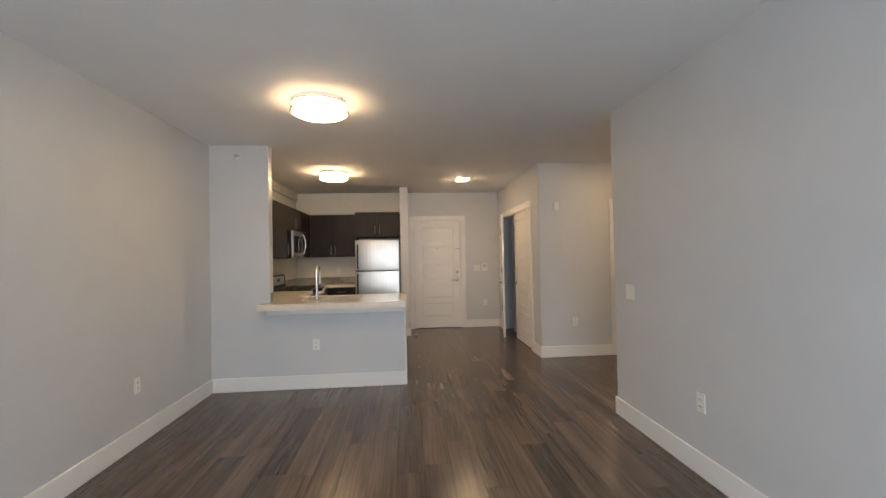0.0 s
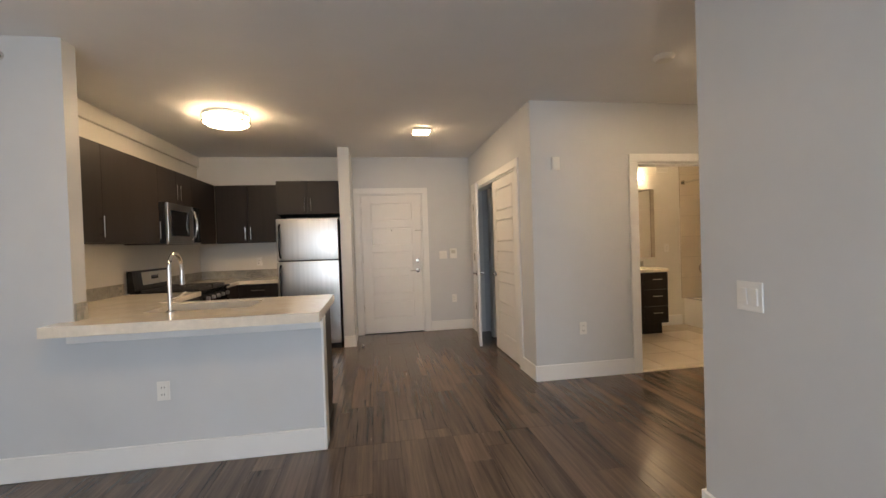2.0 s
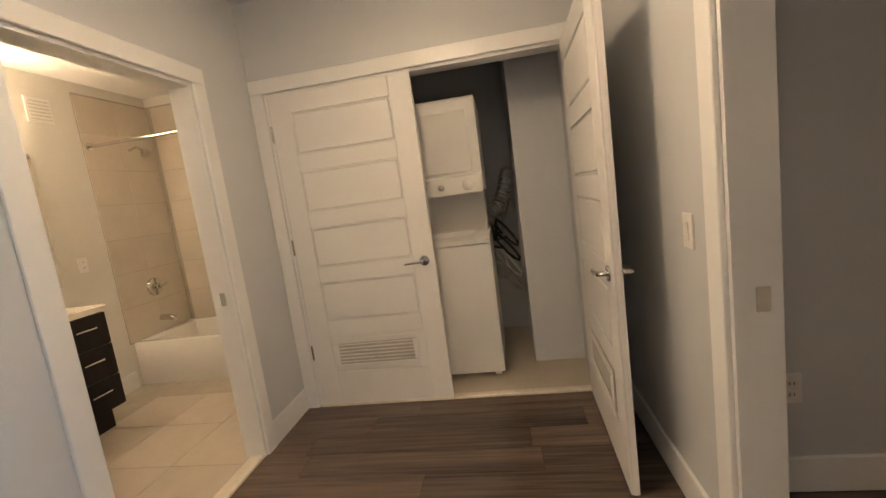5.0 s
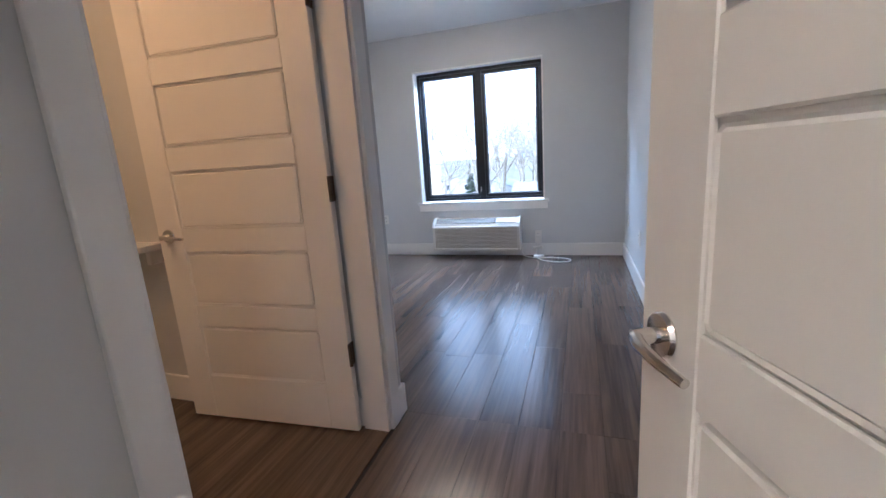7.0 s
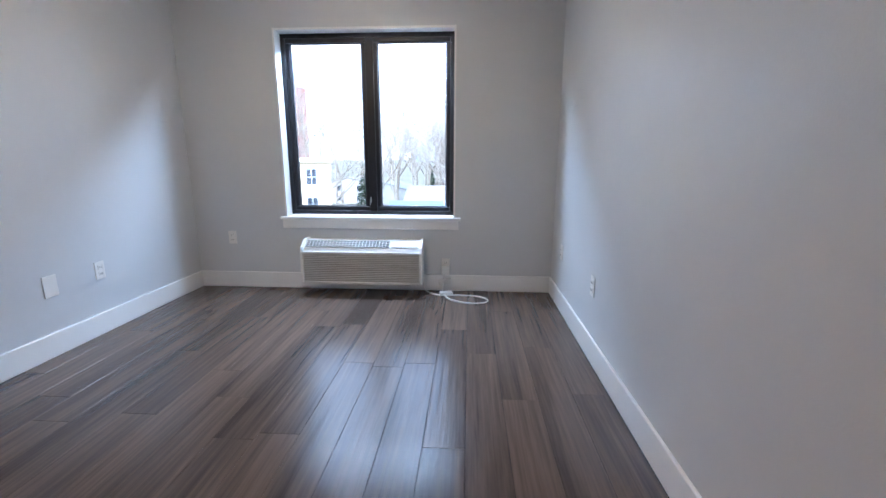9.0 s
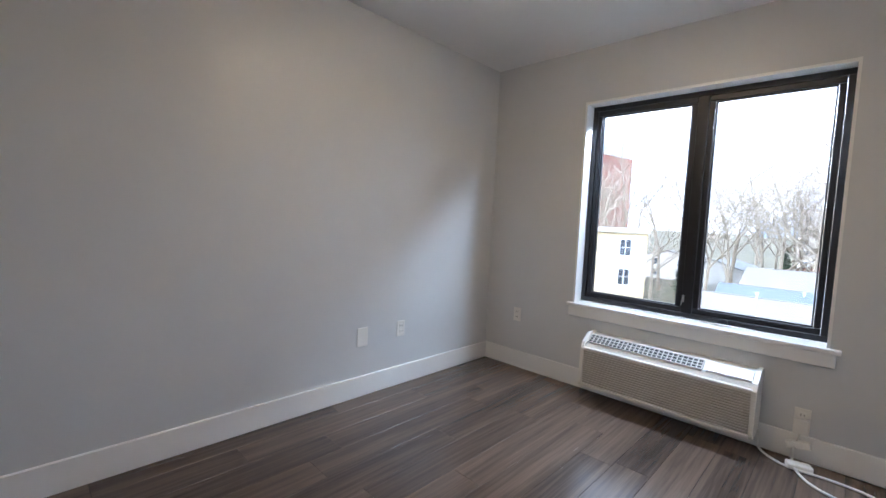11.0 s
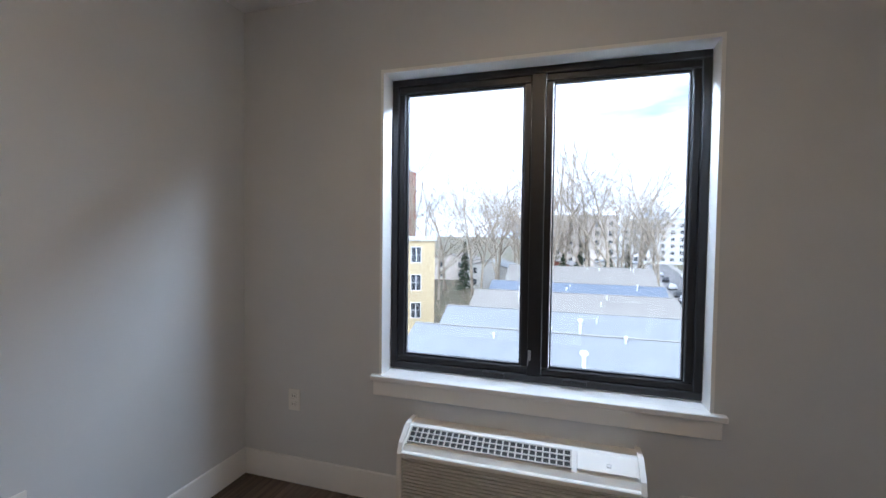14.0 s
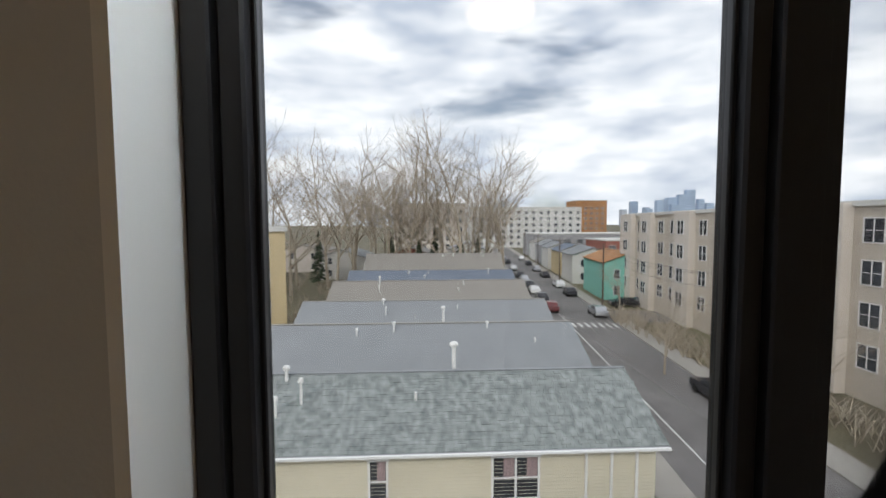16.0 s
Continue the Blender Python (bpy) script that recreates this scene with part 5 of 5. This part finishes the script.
# ---- trees ----
def tree_mesh(seed, h, twigs):
    r = random.Random(seed)
    b = Build()

    def grow(p, d, length, rad, level):
        n = 3
        pts, rs = [p], [rad]
        q, dd = p.copy(), d.copy()
        for i in range(n):
            dd = (dd + Vector((r.uniform(-1, 1), r.uniform(-1, 1), r.uniform(-0.3, 0.6))) * 0.13).normalized()
            q = q + dd * length / n
            pts.append(q.copy())
            rs.append(rad * (1 - 0.48 * (i + 1) / n))
        b.tube(pts, rs, 5 if level < 2 else 3, False)
        if level >= 5:
            return
        kids = (5, 4, 4, 3, 3)[level] if twigs else (4, 3, 3, 2, 0)[level]
        for k in range(kids):
            u = r.uniform(0.35, 1.0) if k else 1.0
            i = min(n - 1, int(u * n))
            at = pts[i].lerp(pts[i + 1], u * n - i)
            a = r.uniform(0, 6.2832)
            sp = r.uniform(0.50, 1.0) if k else 0.25
            side = Vector((math.cos(a), math.sin(a), 0.15))
            grow(at, (dd * (1 - sp * 0.5) + side * sp).normalized(), length * r.uniform(0.52, 0.74), rs[i] * (0.62 if k else 0.85), level + 1)

    grow(Vector((0, 0, -0.3)), Vector((0, 0, 1)), h * 0.46, h * 0.012, 0)
    return b


TREES = []
for s, h in ((3, 24), (8, 22), (15, 25)):
    TREES.append(tree_mesh(s, h, True).done("branches", M_BARK).data)
    bpy.data.objects.remove(bpy.data.objects["branches"])


def bare_tree(x, y, s, k, spin):
    e = base("bare_tree", Matrix.Translation((x, y, GZ)) @ pose(0, 0, 0, 0, 0, spin) @ Matrix.Diagonal((s, s, s, 1)), "tall leafless winter tree with fine twigs", "tree", "bare trees")
    o = new("branches", TREES[k])
    o.parent = e


rnd = random.Random(31)
spots = [(-10, -86), (-4, -84), (2, -87), (8, -83), (14, -86), (20, -84), (26, -87), (32, -84), (-13, -98), (-1, -99), (11, -97), (23, -100), (38, -88), (44, -96), (5, -110), (30, -108), (50, -82),
         (18, -116), (-12, -118), (36, -70), (60, -100), (44, -62), (-7, -91), (-1, -79), (5, -92), (11, -89), (17, -92), (23, -80), (29, -80), (-11, -104), (33, -96), (41, -80), (52, -92), (-5, -106), (16, -104)]
for i, (x, y) in enumerate(spots):
    bare_tree(x + rnd.uniform(-2, 2), y + rnd.uniform(-3, 3), rnd.uniform(1.12, 1.42), i % 3, rnd.uniform(0, 360))
for x, y, s in ((-16.2, -36, 0.36), (-21, -27, 0.34), (-22.5, -45, 0.32), (-20.5, -20, 0.30), (-24.5, -62, 0.32)):
    bare_tree(x, y, s, rnd.randrange(3), rnd.uniform(0, 360))


def conifer(x, y, h):
    e = base("conifer", pose(x, y, GZ), "dark green spruce tree with drooping boughs", "tree", "conifers")
    Build().tube([(0, 0, 0), (0, 0, h)], [h * 0.016, 0.02], 6).done("trunk", M_BARK, e)
    b = Build()
    r = random.Random(int(x * 7 + y))
    for k in range(260):
        u = r.random() ** 0.8
        z = h * (0.12 + 0.86 * u)
        rad = h * 0.20 * (1 - u) * r.uniform(0.5, 1.1) + 0.15
        a = r.uniform(0, 6.2832)
        m = Matrix.Translation((0, 0, z)) @ pose(0, 0, 0, 0, 0, math.degrees(a)) @ pose(0, 0, 0, 0, 14 + r.uniform(-8, 12), 0)
        b.box(rad * 0.25, rad, -rad * 0.10 - 0.08, rad * 0.10 + 0.08, -0.05, 0.08, 0, m)
    tagged(b.done("boughs", M_NEEDLE, e), kind="stuff")


for x, y, h in ((-3, -92, 12), (2.5, -95, 13), (6, -90, 10), (-7, -93, 11), (12, -93, 11), (34, -78, 9), (28, -94, 12), (46, -86, 10)):
    conifer(x, y, h)

# scrub below the roofs
b = Build()
for k in range(900):
    x, y = rnd.choice(((rnd.uniform(15, 34), rnd.uniform(-75, -18)), (rnd.uniform(-24, -20.5), rnd.uniform(-60, -18)), (rnd.uniform(-10, 60), rnd.uniform(-115, -78))))
    z = GZ
    for j in range(3):
        a = rnd.uniform(0, 6.28)
        hh = rnd.uniform(0.6, 2.4)
        b.tube([(x, y, z), (x + math.cos(a) * hh * 0.3, y + math.sin(a) * hh * 0.3, z + hh * 0.6), (x + math.cos(a) * hh * 0.6, y + math.sin(a) * hh * 0.6, z + hh)], [0.05, 0.03, 0.01], 3, False)
tagged(b.done("winter_scrub", M_BARK), "leafless brown winter scrub", "shrubs", kind="stuff")


# ---- cars, poles and wires ----
def car(x, y, spin, k, label):
    e = base("parked_car", Matrix.Translation((x, y, GZ + 0.02)) @ pose(0, 0, 0, 0, 0, spin), label, "car", "parked cars")
    b = Build()
    b.prism([(-2.2, 0.35), (-2.25, 0.75), (-2.1, 0.95), (-1.15, 1.02), (1.5, 1.05), (2.15, 0.98), (2.25, 0.6), (2.2, 0.35)], "x", -0.88, 0.88)
    b.prism([(-1.1, 1.0), (-0.45, 1.48), (1.2, 1.50), (1.85, 1.03)], "x", -0.74, 0.74)
    b.done("body", M_CARS[k], e)
    Build().prism([(-0.95, 1.06), (-0.45, 1.41), (1.12, 1.43), (1.6, 1.07)], "x", -0.765, 0.765).prism([(-1.09, 1.05), (-0.50, 1.46), (-0.46, 1.44), (-1.0, 1.03)], "x", -0.66, 0.66).done("windows", M_FARW, e)
    for sx in (-0.82, 0.82):
        for sy in (-1.4, 1.35):
            Build().lathe([(0, -0.11), (0.33, -0.11), (0.33, 0.11), (0, 0.11)], 16, Matrix.Translation((sx, sy, 0.33)) @ pose(0, 0, 0, 0, 90, 0)).done("wheel", M_TYRE, e)


CL = ("silver parked car", "dark parked car", "white parked car", "maroon parked car")


def on_road(u, v):
    p = ROADM @ Vector((u, v, 0))
    return p.x, p.y


for u, v, k in ((-3.2, -30.5, 0), (-1.5, 6.0, 0), (-3.4, -1, 1), (3.0, -42, 1), (3.1, -50, 2), (3.1, -57, 1), (3.0, -66, 0), (3.1, -74, 1), (3.1, -90, 2), (3.1, -110, 1), (-3.2, -48, 1), (-3.2, -58, 2), (-3.2, -75, 1),
                (-3.2, -88, 0), (-3.2, -105, 1), (3.0, -33.5, 3), (-3.3, -125, 2), (3.1, -130, 0)):
    x, y = on_road(u, v)
    car(x, y, -6.5, k, CL[k] + " at the kerb")
for x, y, k in ((-27, -66, 1), (-30, -66.5, 0)):
    car(x, y, 84, k, CL[k] + " in the side street")

poles = []
for u, v in ((-5.4, -2.0), (-5.4, -35.5), (-5.4, -68), (-5.4, -100), (-5.4, -132)):
    x, y = on_road(u, v)
    e = base("utility_pole", pose(x, y, GZ, 0, 0, -6.5), "weathered wooden utility pole with crossarm", "utility pole", "utility poles")
    Build().tube([(0, 0, 0), (0, 0, 10.2)], [0.16, 0.11], 10).done("post", M_POLE, e)
    Build().box(-1.1, 1.1, -0.06, 0.06, 9.3, 9.42, 0.01).done("crossarm", M_POLE, e)
    poles.append(Vector((x, y, GZ)))
for k in range(len(poles) - 1):
    e = base("overhead_wire", pose(0, 0, 0), "thin black overhead wires between poles", "wire", "overhead wires")
    for j, (dx, z) in enumerate(((-1.0, 9.45), (0, 8.2), (1.0, 9.45))):
        a, c = poles[k] + Vector((dx, 0, z)), poles[k + 1] + Vector((dx, 0, z))
        pts = [a.lerp(c, u / 8) - Vector((0, 0, 0.9 * (1 - (u / 4 - 1) ** 2))) for u in range(9)]
        Build().tube(pts, 0.02, 4, False).done("strand", M_PIPE, e)

# ---- bathroom tiles ----
def piece(name, size, mats, parent, bevel=0.0015):
    """One mesh for many alike pieces, its corner at the origin."""
    b = Build().box(0, size[0], 0, size[1], 0, size[2], bevel)
    o = b.done(name, mats, parent)
    me = o.data
    bpy.data.objects.remove(o)
    return me


tm = piece("tile", (0.447, 0.447, 0.006), M_TILE, None)
for i in range(7):
    for j in range(4):
        x, y = 3.675 + i * 0.45, 6.605 + j * 0.45
        if x + 0.447 < 5.85 and y + 0.447 < 8.40:
            o = new("tile", tm)
            o.location = (x, y, -0.001)
            o.parent = bath_floor
surround = structure(Build().box(5.72, 6.45, 8.352, 8.3595, 0.38, 2.50).box(6.443, 6.4495, 6.64, 8.35, 0.38, 2.50).done("wall_tub_surround", M_GROUT), "cream large-format tile tub surround", "wall")
ta = piece("tile", (0.358, 0.006, 0.297), M_WTILE, None)
tb = piece("tile", (0.006, 0.403, 0.297), M_WTILE, None)
for r in range(7):
    for c in range(2):
        o = new("tile", ta)
        o.location = (5.723 + c * 0.361, 8.3475, 0.387 + r * 0.30)
        o.parent = surround
    for c in range(4):
        o = new("tile", tb)
        o.location = (6.4385, 6.68 + c * 0.406, 0.387 + r * 0.30)
        o.parent = surround

accent = structure(Build().box(6.434, 6.438, 7.985, 8.040, 0.387, 2.485).done("trim_tile_accent", M_GROUT), "vertical accent strip of dark brown glass tiles", "trim")
tc = piece("tile", (0.004, 0.052, 0.066), M_BROWNT, None, 0.001)
for k in range(30):
    o = new("tile", tc)
    o.location = (6.4305, 7.9865, 0.389 + k * 0.0695)
    o.parent = accent

# ---- vinyl planks ----
PW, PL = 0.178, 1.22
planks = {}
rnd = random.Random(5)
AREAS = [(-1.06, 2.75, -0.70, 5.62), (0.95, 2.75, 5.62, 8.38), (-0.38, 0.95, 6.43, 8.38), (1.02, 2.75, 8.38, 9.06), (2.75, 5.166, 4.47, 6.51), (2.75, 3.55, 6.93, 8.78), (3.07, 3.88, 4.34, 4.47), (3.012, 6.188, -0.71, 2.553),
         (3.012, 4.29, 2.553, 4.34), (4.29, 6.188, 2.69, 4.34)]
near_n = 0
rest = Build()
for ai, (x0, x1, y0, y1) in enumerate(AREAS):
    i0 = math.floor(x0 / PW)
    i1 = math.ceil(x1 / PW)
    for i in range(i0, i1):
        off = random.Random(i * 13 + 1).uniform(0, PL)
        j = math.floor((y0 - off) / PL)
        while off + j * PL < y1:
            a0, a1 = max(x0, i * PW), min(x1, (i + 1) * PW)
            c0, c1 = max(y0, off + j * PL), min(y1, off + (j + 1) * PL)
            j += 1
            if a1 - a0 < 0.02 or c1 - c0 < 0.02:
                continue
            key = (round(a1 - a0, 3), round(c1 - c0, 3))
            if ai in (2, 5, 9) or near_n >= 296:
                rest.box(a0 + 0.0006, a1 - 0.0006, c0 + 0.0006, c1 - 0.0006, -0.005, 0.0)
                continue
            if key not in planks:
                planks[key] = piece("plank", (key[0] - 0.0012, key[1] - 0.0012, 0.0052), M_PLANK, None, 0.0011)
            o = new("plank", planks[key])
            o.location = (a0 + 0.0006, c0 + 0.0006, -0.0052 + rnd.uniform(-0.0002, 0.0002))
            o.parent = floor
            near_n += 1
tagged(rest.done("plank_remainder", M_PLANK, floor), kind="stuff")
